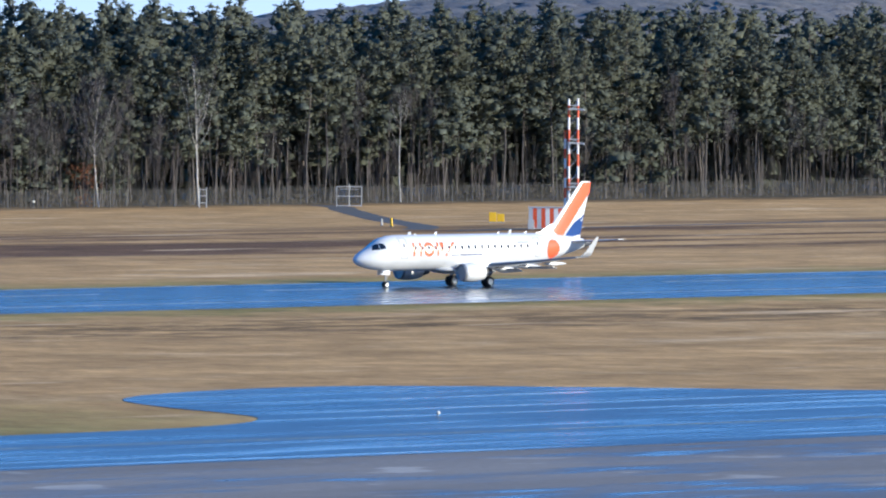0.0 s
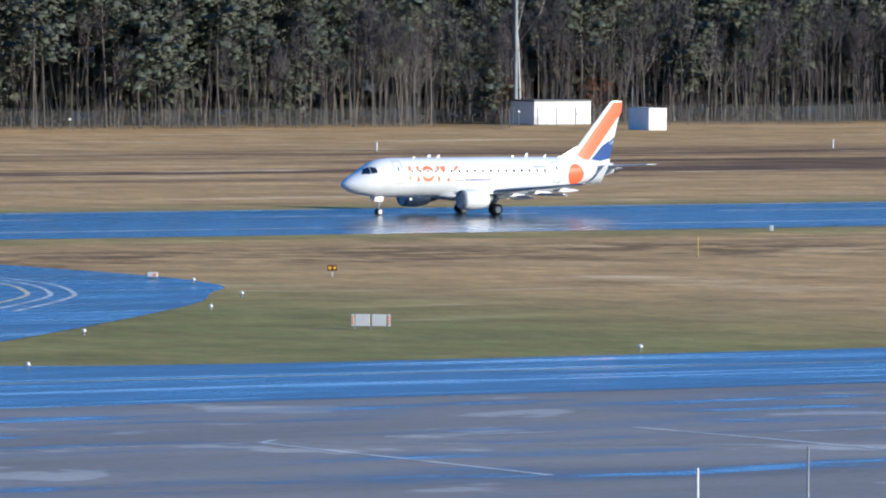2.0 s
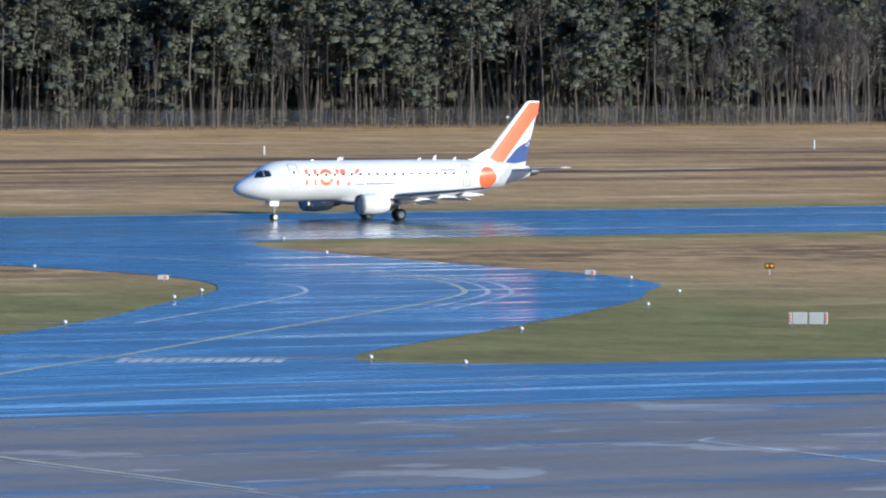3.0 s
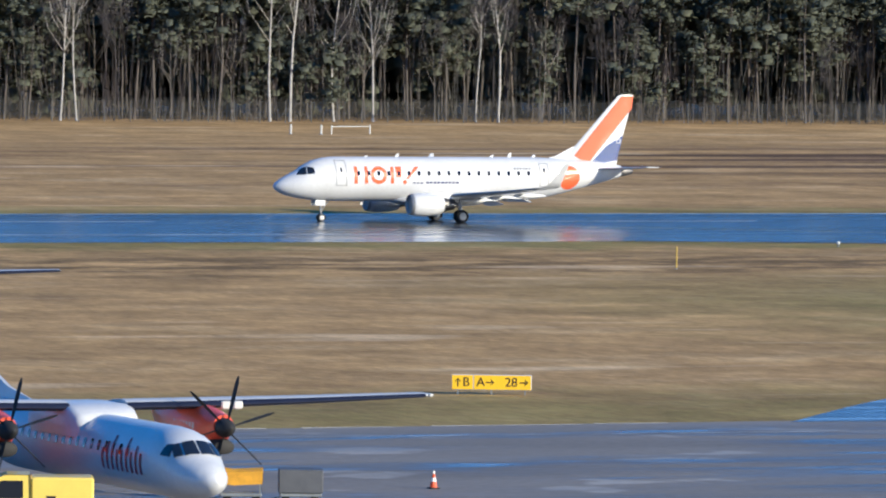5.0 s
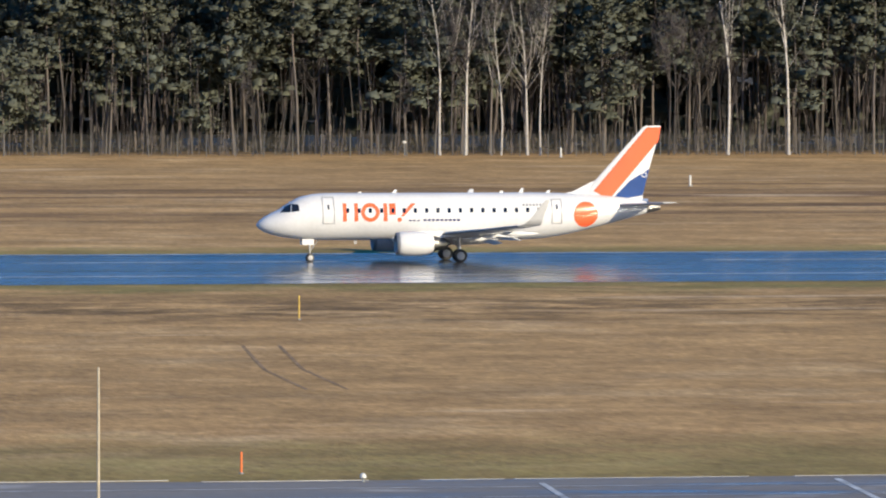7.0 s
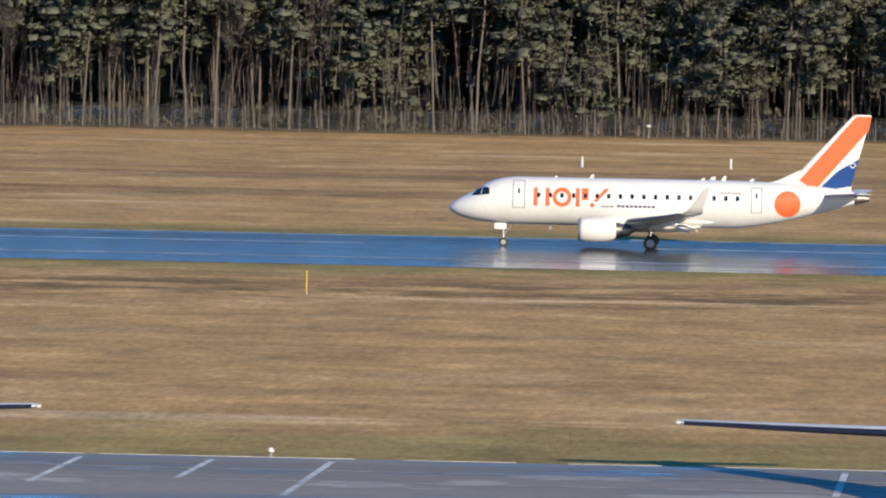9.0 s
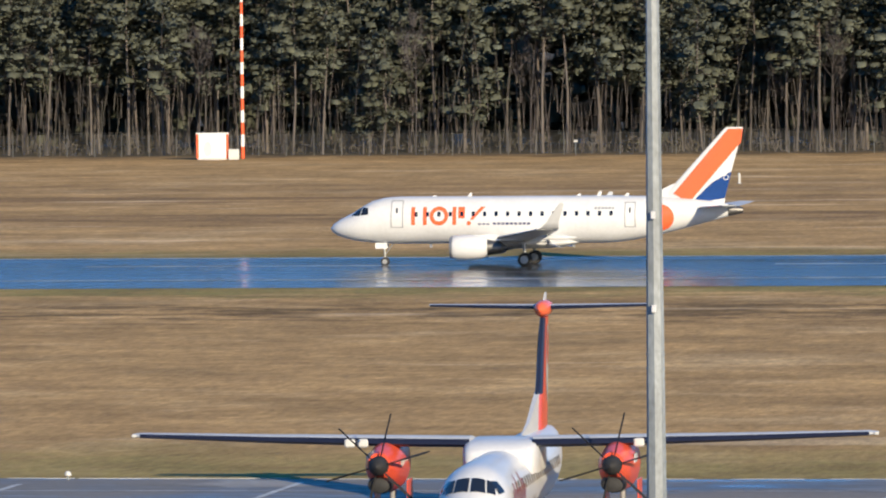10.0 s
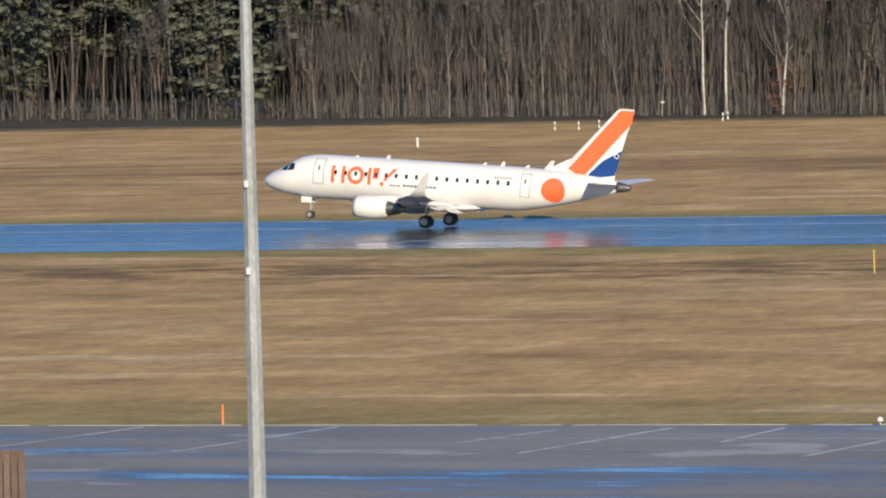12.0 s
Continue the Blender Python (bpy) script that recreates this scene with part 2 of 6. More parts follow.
CARTGREY = material("dark_grey_cart_panel", (0.10, 0.105, 0.115), 0.5, vary=0.1)
PINEBARK = material("pine_bark", (0.085, 0.077, 0.073), 0.95, vary=0.22, scale=0.5, stretch=(1, 1, 0.35), second=(0.14, 0.11, 0.09), share=0.6, island=0.4)
NEEDLES = material("pine_needles", (0.188, 0.208, 0.17), 0.75, vary=0.22, scale=0.12, second=(0.182, 0.19, 0.135), share=0.52, island=0.1, spec=0.12)
BIRCHBARK = material("birch_bark", (0.40, 0.385, 0.365), 0.8, vary=0.25, scale=0.7, stretch=(1, 1, 2.2), second=(0.22, 0.2, 0.18), share=0.62, island=0.2)
TWIG = material("bare_twigs", (0.072, 0.064, 0.066), 0.9, vary=0.2, scale=0.2, island=0.4)
YOUNGBARK = material("young_birch_bark", (0.18, 0.165, 0.152), 0.85, vary=0.2, scale=0.5, second=(0.16, 0.14, 0.125), share=0.5, island=0.4)
BRUSH = material("brown_undergrowth", (0.105, 0.088, 0.072), 0.9, vary=0.25, scale=0.15, second=(0.09, 0.082, 0.06), island=0.45)
RUST = material("rusty_beech_leaves", (0.24, 0.10, 0.045), 0.85, vary=0.2, scale=0.3, island=0.35)
# far woods paled to grey-brown: the distance haze is in the base colour
HILLSIDE = material("haze_paled_woodland", (0.165, 0.15, 0.145), 0.95, vary=0.25, scale=0.05, second=(0.13, 0.13, 0.125))


def mesh_fence_material():
    m = bpy.data.materials.new("chain_link")
    m.use_nodes = True
    n, l = m.node_tree.nodes, m.node_tree.links
    b = n["Principled BSDF"]
    b.inputs["Base Color"].default_value, b.inputs["Roughness"].default_value = (0.07, 0.072, 0.076, 1), 0.8
    b.inputs["Alpha"].default_value = 0.16
    return m


FENCEPOST = material("weathered_fence_post", (0.11, 0.11, 0.108), 0.8, vary=0.15, scale=0.4, island=0.3)
CHAIN = mesh_fence_material()



def let_light_through(m, share):
    """Leaves that pass part of the light on."""
    n, l = m.node_tree.nodes, m.node_tree.links
    b = n["Principled BSDF"]
    tr = n.new("ShaderNodeBsdfTranslucent")
    l.new(b.inputs["Base Color"].links[0].from_socket, tr.inputs["Color"])
    mx = n.new("ShaderNodeMixShader")
    mx.inputs[0].default_value = share
    l.new(b.outputs[0], mx.inputs[1])
    l.new(tr.outputs[0], mx.inputs[2])
    l.new(mx.outputs[0], n["Material Output"].inputs["Surface"])


let_light_through(NEEDLES, 0.5)
let_light_through(RUST, 0.35)


# ---------------------------------------------------------------- mesh tools
class Shape:
    def __init__(self):
        self.v, self.f = [], []

    def add(self, verts, faces):
        k = len(self.v)
        self.v += [tuple(p) for p in verts]
        self.f += [tuple(i + k for i in f) for f in faces]
        return self

    def box(self, x0, y0, z0, x1, y1, z1, bevel=0.0):
        if not bevel:
            p = [(x, y, z) for z in (z0, z1) for y in (y0, y1) for x in (x0, x1)]
            return self.add(p, [(0, 2, 3, 1), (4, 5, 7, 6), (0, 1, 5, 4), (2, 6, 7, 3), (0, 4, 6, 2), (1, 3, 7, 5)])
        b = bevel
        rings = []
        for z, i in ((z0, b), (z0 + b, 0), (z1 - b, 0), (z1, b)):
            a0, a1, c0, c1 = x0 + i, x1 - i, y0 + i, y1 - i
            rings.append([(a0 + b, c0, z), (a1 - b, c0, z), (a1, c0 + b, z), (a1, c1 - b, z), (a1 - b, c1, z), (a0 + b, c1, z), (a0, c1 - b, z), (a0, c0 + b, z)])
        return self.rings(rings)

    def rings(self, rings, close=True, caps=True):
        k, n = len(self.v), len(rings[0])
        for r in rings:
            self.v += [tuple(p) for p in r]
        for i in range(len(rings) - 1):
            for j in range(n if close else n - 1):
                a, b = k + i * n + j, k + i * n + (j + 1) % n
                self.f.append((a, b, b + n, a + n))
        if caps:
            self.f.append(tuple(k + j for j in reversed(range(n))))
            self.f.append(tuple(k + (len(rings) - 1) * n + j for j in range(n)))
        return self

    def tube(self, pts, radii, n=8):
        pts = [Vector(p) for p in pts]
        rings = []
        for i, p in enumerate(pts):
            d = (pts[min(i + 1, len(pts) - 1)] - pts[max(i - 1, 0)]).normalized()
            u = d.cross(Vector((0, 0, 1)) if abs(d.z) < 0.9 else Vector((1, 0, 0))).normalized()
            w = d.cross(u)
            r = radii[i] if isinstance(radii, (list, tuple)) else radii
            rings.append([p + (u * math.cos(a) + w * math.sin(a)) * r for a in (2 * math.pi * j / n for j in range(n))])
        return self.rings(rings)

    def turned(self, profile, axis="x", n=20, at=(0, 0, 0)):
        """Profile (along, radius) turned round an axis."""
        rings = []
        for s, r in profile:
            ring = []
            for j in range(n):
                a = 2 * math.pi * j / n
                c, q = math.cos(a) * r, math.sin(a) * r
                p = {"x": (s, c, q), "y": (c, s, q), "z": (c, q, s)}[axis]
                ring.append((p[0] + at[0], p[1] + at[1], p[2] + at[2]))
            rings.append(ring)
        return self.rings(rings)

    def patch(self, corners, surf, nx=6, ny=6):
        """A four-cornered patch in (s, z), laid on a surface by surf(s, z)."""
        (a, b, c, d) = [Vector(p) for p in corners]
        pts = []
        for j in range(ny + 1):
            for i in range(nx + 1):
                u, v = i / nx, j / ny
                p = (a * (1 - u) + b * u) * (1 - v) + (d * (1 - u) + c * u) * v
                pts.append(surf(p.x, p.y))
        w = nx + 1
        return self.add(pts, [(j * w + i, j * w + i + 1, (j + 1) * w + i + 1, (j + 1) * w + i) for j in range(ny) for i in range(nx)])

    def disc(self, s, z, r0, r1, surf, n=32, m=5):
        pts = []
        for j in range(m + 1):
            r = r0 + (r1 - r0) * j / m
            pts += [surf(s + r * math.cos(2 * math.pi * i / n), z + r * math.sin(2 * math.pi * i / n)) for i in range(n)]
        return self.add(pts, [(j * n + i, j * n + (i + 1) % n, (j + 1) * n + (i + 1) % n, (j + 1) * n + i) for j in range(m) for i in range(n)])

    def mesh(self, name, smooth=False):
        me = bpy.data.meshes.new(name)
        me.from_pydata(self.v, [], self.f)
        if smooth:
            me.polygons.foreach_set("use_smooth", [True] * len(me.polygons))
        return me


def part(name, shape, mat, parent=None, label="", smooth=False, sharp=35):
    me = shape.mesh(name, smooth) if isinstance(shape, Shape) else shape
    if not me.materials:
        me.materials.append(mat)
    if smooth and isinstance(shape, Shape):
        me.set_sharp_from_angle(angle=radians(sharp))
    ob = new(name, me)
    ob.parent = parent
    if label:
        tagged(ob, label)
    return ob


def thing(name, m, label, category, group="", kind=""):
    ob = new(name)
    ob.empty_display_size = 0.2
    ob.matrix_world = m
    return tagged(ob, label, category, group, kind)


def smooth_line(pts, k=6, closed=False):
    out, n = [], len(pts)
    for i in range(n if closed else n - 1):
        g = [Vector(pts[j % n] if closed else pts[min(max(j, 0), n - 1)]) for j in (i - 1, i, i + 1, i + 2)]
        for s in range(k):
            t = s / k
            out.append(0.5 * (2 * g[1] + (g[2] - g[0]) * t + (2 * g[0] - 5 * g[1] + 4 * g[2] - g[3]) * t * t + (3 * g[1] - g[0] - 3 * g[2] + g[3]) * t ** 3))
    if not closed:
        out.append(Vector(pts[-1]))
    return out


def ribbon(shape, pts, width, z):
    pts = [Vector(p) for p in pts]
    v = []
    for i, p in enumerate(pts):
        d = (pts[min(i + 1, len(pts) - 1)] - pts[max(i - 1, 0)]).normalized()
        q = Vector((-d.y, d.x)) * width / 2
        v += [(p.x + q.x, p.y + q.y, z), (p.x - q.x, p.y - q.y, z)]
    return shape.add(v, [(2 * i, 2 * i + 1, 2 * i + 3, 2 * i + 2) for i in range(len(pts) - 1)])


def sheet(name, pts, z, mat, label, category):
    bm = bmesh.new()
    bm.faces.new([bm.verts.new((p[0], p[1], z)) for p in pts])
    bmesh.ops.triangulate(bm, faces=bm.faces[:])
    bmesh.ops.recalc_face_normals(bm, faces=bm.faces[:])
    if bm.faces[0].normal.z < 0:
        bmesh.ops.reverse_faces(bm, faces=bm.faces[:])
    me = bpy.data.meshes.new(name)
    bm.to_mesh(me)
    bm.free()
    me.materials.append(mat)
    return tagged(new(name, me), label, category, kind="structure")


def raw_mesh(name, v, f, mat, nrm=None):
    me = bpy.data.meshes.new(name)
    me.vertices.add(len(v))
    me.vertices.foreach_set("co", np.asarray(v, dtype=np.float32).ravel())
    me.loops.add(f.size)
    me.loops.foreach_set("vertex_index", f.astype(np.int32).ravel())
    me.polygons.add(len(f))
    me.polygons.foreach_set("loop_start", (np.arange(len(f)) * f.shape[1]).astype(np.int32))
    me.update(calc_edges=True)
    me.materials.append(mat)
    if nrm is not None:  # rounded clumps
        me.polygons.foreach_set("use_smooth", [True] * len(f))
        nrm = nrm / (np.linalg.norm(nrm, axis=1)[:, None] + 1e-9)
        me.normals_split_custom_set_from_vertices(nrm.tolist())
    return me


# ---------------------------------------------------------------- ground
g = Shape()
xs = [-4000 + 400 * i for i in range(23)]
ys = [-600 + 400 * i for i in range(14)]
g.add([(x, y, 0) for y in ys for x in xs], [(j * 23 + i, j * 23 + i + 1, (j + 1) * 23 + i + 1, (j + 1) * 23 + i) for j in range(13) for i in range(22)])
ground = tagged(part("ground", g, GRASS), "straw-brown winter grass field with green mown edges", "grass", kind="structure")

RWY_Y, RWY_NEAR, RWY_FAR = 584.6, 545.5, 601.6
sheet("runway", [(-2500, RWY_NEAR), (2500, RWY_NEAR), (2500, RWY_FAR), (-2500, RWY_FAR)], 0.02, RUNWAY, "wet dark asphalt runway shining blue under the sky", "runway")
APRON_LINE = [(-500, 30), (700, 30), (700, 342.5), (160, 341), (130, 339.5), (60, 339), (20, 342.5), (-60, 343.5), (-110, 346), (-500, 350)]
sheet("apron", APRON_LINE, 0.02, CONCRETE, "damp grey concrete apron with shallow puddles", "apron")
left_edge = smooth_line([(158, 340), (172, 358), (190, 376), (213, 399.5), (240, 426), (262, 452), (272, 464), (278, 475), (281, 486), (281.5, 497), (279.5, 511), (275, 524), (268, 534), (258, 541), (240, 545.8)], 5)
right_edge = smooth_line([(345, 545.8), (330, 545.2), (321, 541), (316.5, 533), (314.5, 520), (312, 500), (311, 482), (309.5, 473), (305, 461), (298, 452), (287, 437.5), (261, 411), (240, 391), (234, 384), (232, 379.5), (235, 375.5), (242, 373), (260, 371.3),
                          (298, 371.8), (311, 374.5), (318, 380), (321, 387), (323.5, 396), (328.5, 406), (338, 412), (352, 413.5), (364, 403), (376, 387), (395, 377), (430, 373), (700, 371)], 5)
TAXI_LINE = [tuple(p) for p in left_edge + right_edge] + [(700, 341.5)]
sheet("taxiway", TAXI_LINE, 0.03, TAXI, "wet blue-shining asphalt taxiway curving to the runway", "taxiway")

# markings, each a thin coat of paint on its pavement
def marking(name, lines, width, z, mat, label):
    s = Shape()
    for pts in lines:
        ribbon(s, pts, width, z)
    return tagged(part(name, s, mat), label, "marking", kind="structure")


marking("runway_centre_marking", [[(-64.3 + 50.4 * i, RWY_Y), (-34 + 50.4 * i, RWY_Y)] for i in range(-12, 16)], 0.9, 0.03, PAINT, "white dashed runway centre line")
marking("runway_edge_marking", [[(-2400, 559), (235, 559)], [(330, 559), (2400, 559)], [(-2400, 600.2), (2400, 600.2)]], 0.9, 0.03, PAINT, "white solid runway edge line")
curve_a = smooth_line([(174.4, 318), (176.3, 331), (179, 341), (184, 350), (191, 359), (210.4, 379), (222.5, 390.3), (247.2, 415), (268.6, 436), (282, 450.3), (288, 459), (294, 472), (297, 487), (298, 502), (296.7, 517.7), (293, 530), (284, 544), (270, 558), (250, 572), (220, 582)], 6)
curve_b = smooth_line([(171.9, 290), (173, 312), (175.2, 327), (179.8, 339.2), (186, 348.4), (195, 354.5), (206.8, 358.3), (223.5, 360), (260, 359.5), (320, 358), (420, 357), (600, 357)], 6)
marking("taxiway_centre_marking", [curve_a, curve_b], 0.38, 0.04, YELLOWLINE, "pale worn yellow taxiway guide lines")
inner = smooth_line([(243.5, 424.8), (263, 444.6), (274, 456.7), (278.5, 463.5), (281.5, 471), (280.9, 478.6)], 6)
outer = smooth_line([(270, 434.8), (283.3, 449.4), (289.4, 458.4), (295.5, 471.6), (298.5, 486.8), (299.4, 502)], 6)
outer_far = smooth_line([(271.2, 433.6), (284.6, 448.5), (290.8, 457.7), (297, 471.2), (300, 486.6)], 6)
marking("taxiway_edge_marking", [inner, outer, outer_far, [(281, 481), (310, 483)], [(237, 428), (258, 411)]], 0.35, 0.04, PAINT, "thin white taxiway edge lines")
marking("stop_marking", [[(219 + 0.6 * i, 383.9 - 0.27 * i), (222.2 + 0.6 * i, 388.4 - 0.27 * i)] for i in range(14)], 0.52, 0.04, PAINT, "row of broad white holding bars across the taxiway")
marking("taxi_holding_marking", [[(213, 394), (234, 381)], [(214, 395.4), (233, 383)]], 0.3, 0.04, YELLOWLINE, "pale holding position line")
stand_lines = [[(-128.9, 334), (-127.5, 342.7)], [(-123.5, 327), (-122.5, 344)], [(-116.8, 334), (-117.2, 344)], [(-96.4, 315.7), (-95.6, 331.7)], [(-43.5, 319), (-43.7, 330)],
               [(-32.1, 325), (-31.5, 341)], [(-26.5, 329), (-26, 341)], [(-21.6, 320), (-21, 341)], [(-106.5, 334), (-106.5, 344)], [(-110, 325), (-109.6, 338)], [(-70, 322), (-69.6, 340)], [(-58, 326), (-57.7, 341)],
               [(0, 326), (0.4, 341)], [(12, 328), (12.3, 340)], [(-140, 328), (-139, 345)], [(-150, 330), (-148.6, 345)], [(70, 318), (72, 336)], [(83, 320), (85, 337)]]
marking("stand_marking", stand_lines, 0.3, 0.035, PAINT, "pale worn stand lines on the apron concrete")
marking("apron_edge_marking", [[(-300, 338), (-110, 336.5), (20, 334.5), (160, 333)], [(165, 312), (207.6, 310.6), (230, 297)], [(172, 310.3), (171, 285)], [(-300, 330), (-60, 329), (100, 327.5)]], 0.22, 0.035, PAINT, "thin white line along the apron edge")
marking("stand_lead_marking", [[(209.4, 312.2), (207.6, 310.6), (206.5, 296.9), (205.5, 285)], [(215.4, 312), (224.7, 311.3)], [(230.4, 313), (230.3, 299.8), (230, 285)], [(234.6, 306.7), (250, 306)]], 0.4, 0.036, PAINT, "white stand guide lines on the apron")
marking("wheel_rut", [smooth_line([(-140.4, 481.5), (-136.6, 468.9), (-130.8, 451.5), (-123.4, 433.4)], 5), smooth_line([(-138.3, 481.5), (-134.3, 468.6), (-128.3, 450.4), (-121.2, 433.2)], 5), [(80.9, 458.8), (77.3, 431.5), (75.9, 411.4)], [(83, 458.8), (79.4, 431.5), (78, 411.4)]], 0.22, 0.012, RUT, "worn wheel ruts in the grass")
e = Shape()
random.seed(11)
x = -330.0
while x < 150:
    w = random.uniform(2, 11)
    y = float(np.interp(x, (-330, -110, -60, 20, 60, 130, 160), (348.5, 346.2, 343.7, 342.7, 339.2, 339.7, 341)))
    e.box(x, y - 0.06, 0.0, x + w, y + 0.06, 0.028)
    x += w + random.uniform(0.05, 2.5)
tagged(part("edge_kerb", e, KERB), "broken pale concrete edging between apron and grass", "kerb", kind="structure")


# ---------------------------------------------------------------- aircraft tools (x forward, y to port, z up)
FOIL = [(0, 0), (0.012, 0.3), (0.05, 0.62), (0.15, 0.92), (0.3, 1.0), (0.5, 0.86), (0.75, 0.48), (1.0, 0.03), (0.75, -0.3), (0.5, -0.5), (0.3, -0.56), (0.15, -0.5), (0.05, -0.36), (0.012, -0.2)]


def hull(sections, ref, n=32):
    """Fuselage lofted through (distance from the nose, top, bottom, half width)."""
    rings = []
    for s, top, bot, w in sections:
        zc, h = (top + bot) / 2, (top - bot) / 2
        rings.append([(ref - s, w * math.cos(a), zc + h * math.sin(a)) for a in (2 * math.pi * j / n for j in range(n))])
    return Shape().rings(rings)


def dense(sections, gap=0.5):
    """The same sections, closer together, on smooth curves."""
    out = []
    s = [q[0] for q in sections]
    for i in range(len(sections) - 1):
        k = max(1, int((s[i + 1] - s[i]) / gap)) if s[i + 1] - s[i] < 6 else 1
        for j in range(k):
            t = j / k
            a, b = sections[i], sections[i + 1]
            p, q = sections[max(i - 1, 0)], sections[min(i + 2, len(sections) - 1)]
            row = [a[0] + (b[0] - a[0]) * t]
            for c in (1, 2, 3):
                ma = (b[c] - p[c]) / max(b[0] - p[0], 1e-6) * (b[0] - a[0]) if i > 0 else (b[c] - a[c]) * 1.6
                mb = (q[c] - a[c]) / max(q[0] - a[0], 1e-6) * (b[0] - a[0])
                row.append((2 * t ** 3 - 3 * t * t + 1) * a[c] + (t ** 3 - 2 * t * t + t) * ma + (3 * t * t - 2 * t ** 3) * b[c] + (t ** 3 - t * t) * mb)
            out.append(tuple(row))
    return out + [sections[-1]]


def skin(sections, ref, side, off=0.012):
    s0 = [q[0] for q in sections]

    def surf(s, z):
        top, bot, w = (float(np.interp(s, s0, [q[c] for q in sections])) for c in (1, 2, 3))
        zc, h = (top + bot) / 2, (top - bot) / 2
        k = max(0.0, 1 - ((z - zc) / (h + 1e-6)) ** 2)
        return (ref - s, side * (w * math.sqrt(k) + off), z)
    return surf


def top_skin(sections, ref, off=0.02):
    s0 = [q[0] for q in sections]

    def surf(y, s):
        top, bot, w = (float(np.interp(s, s0, [q[c] for q in sections])) for c in (1, 2, 3))
        zc, h = (top + bot) / 2, (top - bot) / 2
        return (ref - s + off, y, zc + h * math.sqrt(max(0.0, 1 - (y / w) ** 2)) + off)
    return surf


def lifting(sections, ref, side=1, vertical=False, hi=None, grow=0.0, top=1.0):
    """A wing or fin lofted through (span, leading edge, chord, height, thickness)."""
    rings = []
    idx = FOIL if hi is None else [p for p in FOIL if p[0] <= (top if p[1] > 0 else hi)]
    for y, le, ch, z, th in sections:
        ring = []
        for u, v in idx:
            a, b = ref - le - u * ch + grow * (1 if u < 0.01 else 0), v * th * ch / 2 + grow * (1 if v > 0 else -1)
            ring.append((a, b * 0.9 if vertical else side * y, y if vertical else z + b))
        if side < 0:
            ring.reverse()
        rings.append(ring)
    return Shape().rings(rings)


def fin_skin(sections, ref, side, off=0.02):
    ys = [q[0] for q in sections]

    def surf(s, z):
        le, ch, th = (float(np.interp(z, ys, [q[c] for q in sections])) for c in (1, 2, 4))
        u = min(max((s - le) / ch, 0.0), 1.0)
        up = [p for p in FOIL[:8]]
        v = float(np.interp(u, [p[0] for p in up], [p[1] for p in up]))
        return (ref - s, side * (v * th * ch / 2 * 0.9 + off), z)
    return surf


def wheel_at(thing_ob, ref, s, y, r, w):
    tyre = Shape().turned([(-w / 2, r * 0.62), (-w / 2, r * 0.86), (-w * 0.36, r * 0.97), (0, r), (w * 0.36, r * 0.97), (w / 2, r * 0.86), (w / 2, r * 0.62)], "y", 22)
    hub = Shape().turned([(-w * 0.56, 0.03), (-w * 0.56, r * 0.3), (-w * 0.515, r * 0.58), (w * 0.515, r * 0.58), (w * 0.56, r * 0.3), (w * 0.56, 0.03)], "y", 18)
    a = part("wheel", tyre, BLACK, thing_ob, "black rubber tyre", True)
    a.location = (ref - s, y, r)
    part("rim", hub, METAL, a, "light metal rim", True)
    return a


# ---------------------------------------------------------------- the jet that takes off
JET_REF = 14.5
JET_HULL = dense([(0.0, 2.74, 2.66, 0.04), (0.18, 3.0, 2.42, 0.33), (0.55, 3.27, 2.2, 0.63), (1.05, 3.55, 2.02, 0.9), (1.7, 3.86, 1.86, 1.14), (2.4, 4.33, 1.76, 1.32), (3.1, 4.70, 1.69, 1.42),
                  (4.0, 4.92, 1.63, 1.49), (5.2, 5.0, 1.6, 1.505), (12, 5.0, 1.6, 1.505), (20.0, 5.0, 1.6, 1.505), (21.5, 4.98, 1.72, 1.47), (23.5, 4.92, 2.08, 1.3), (25.5, 4.8, 2.56, 1.02), (27.5, 4.6, 3.08, 0.68), (28.9, 4.36, 3.46, 0.42)])
JET_FIN = [(4.3, 23.7, 4.9, 0, 0.10), (5.5, 24.75, 4.05, 0, 0.10), (9.75, 28.65, 1.35, 0, 0.09), (9.85, 28.85, 1.1, 0, 0.05)]


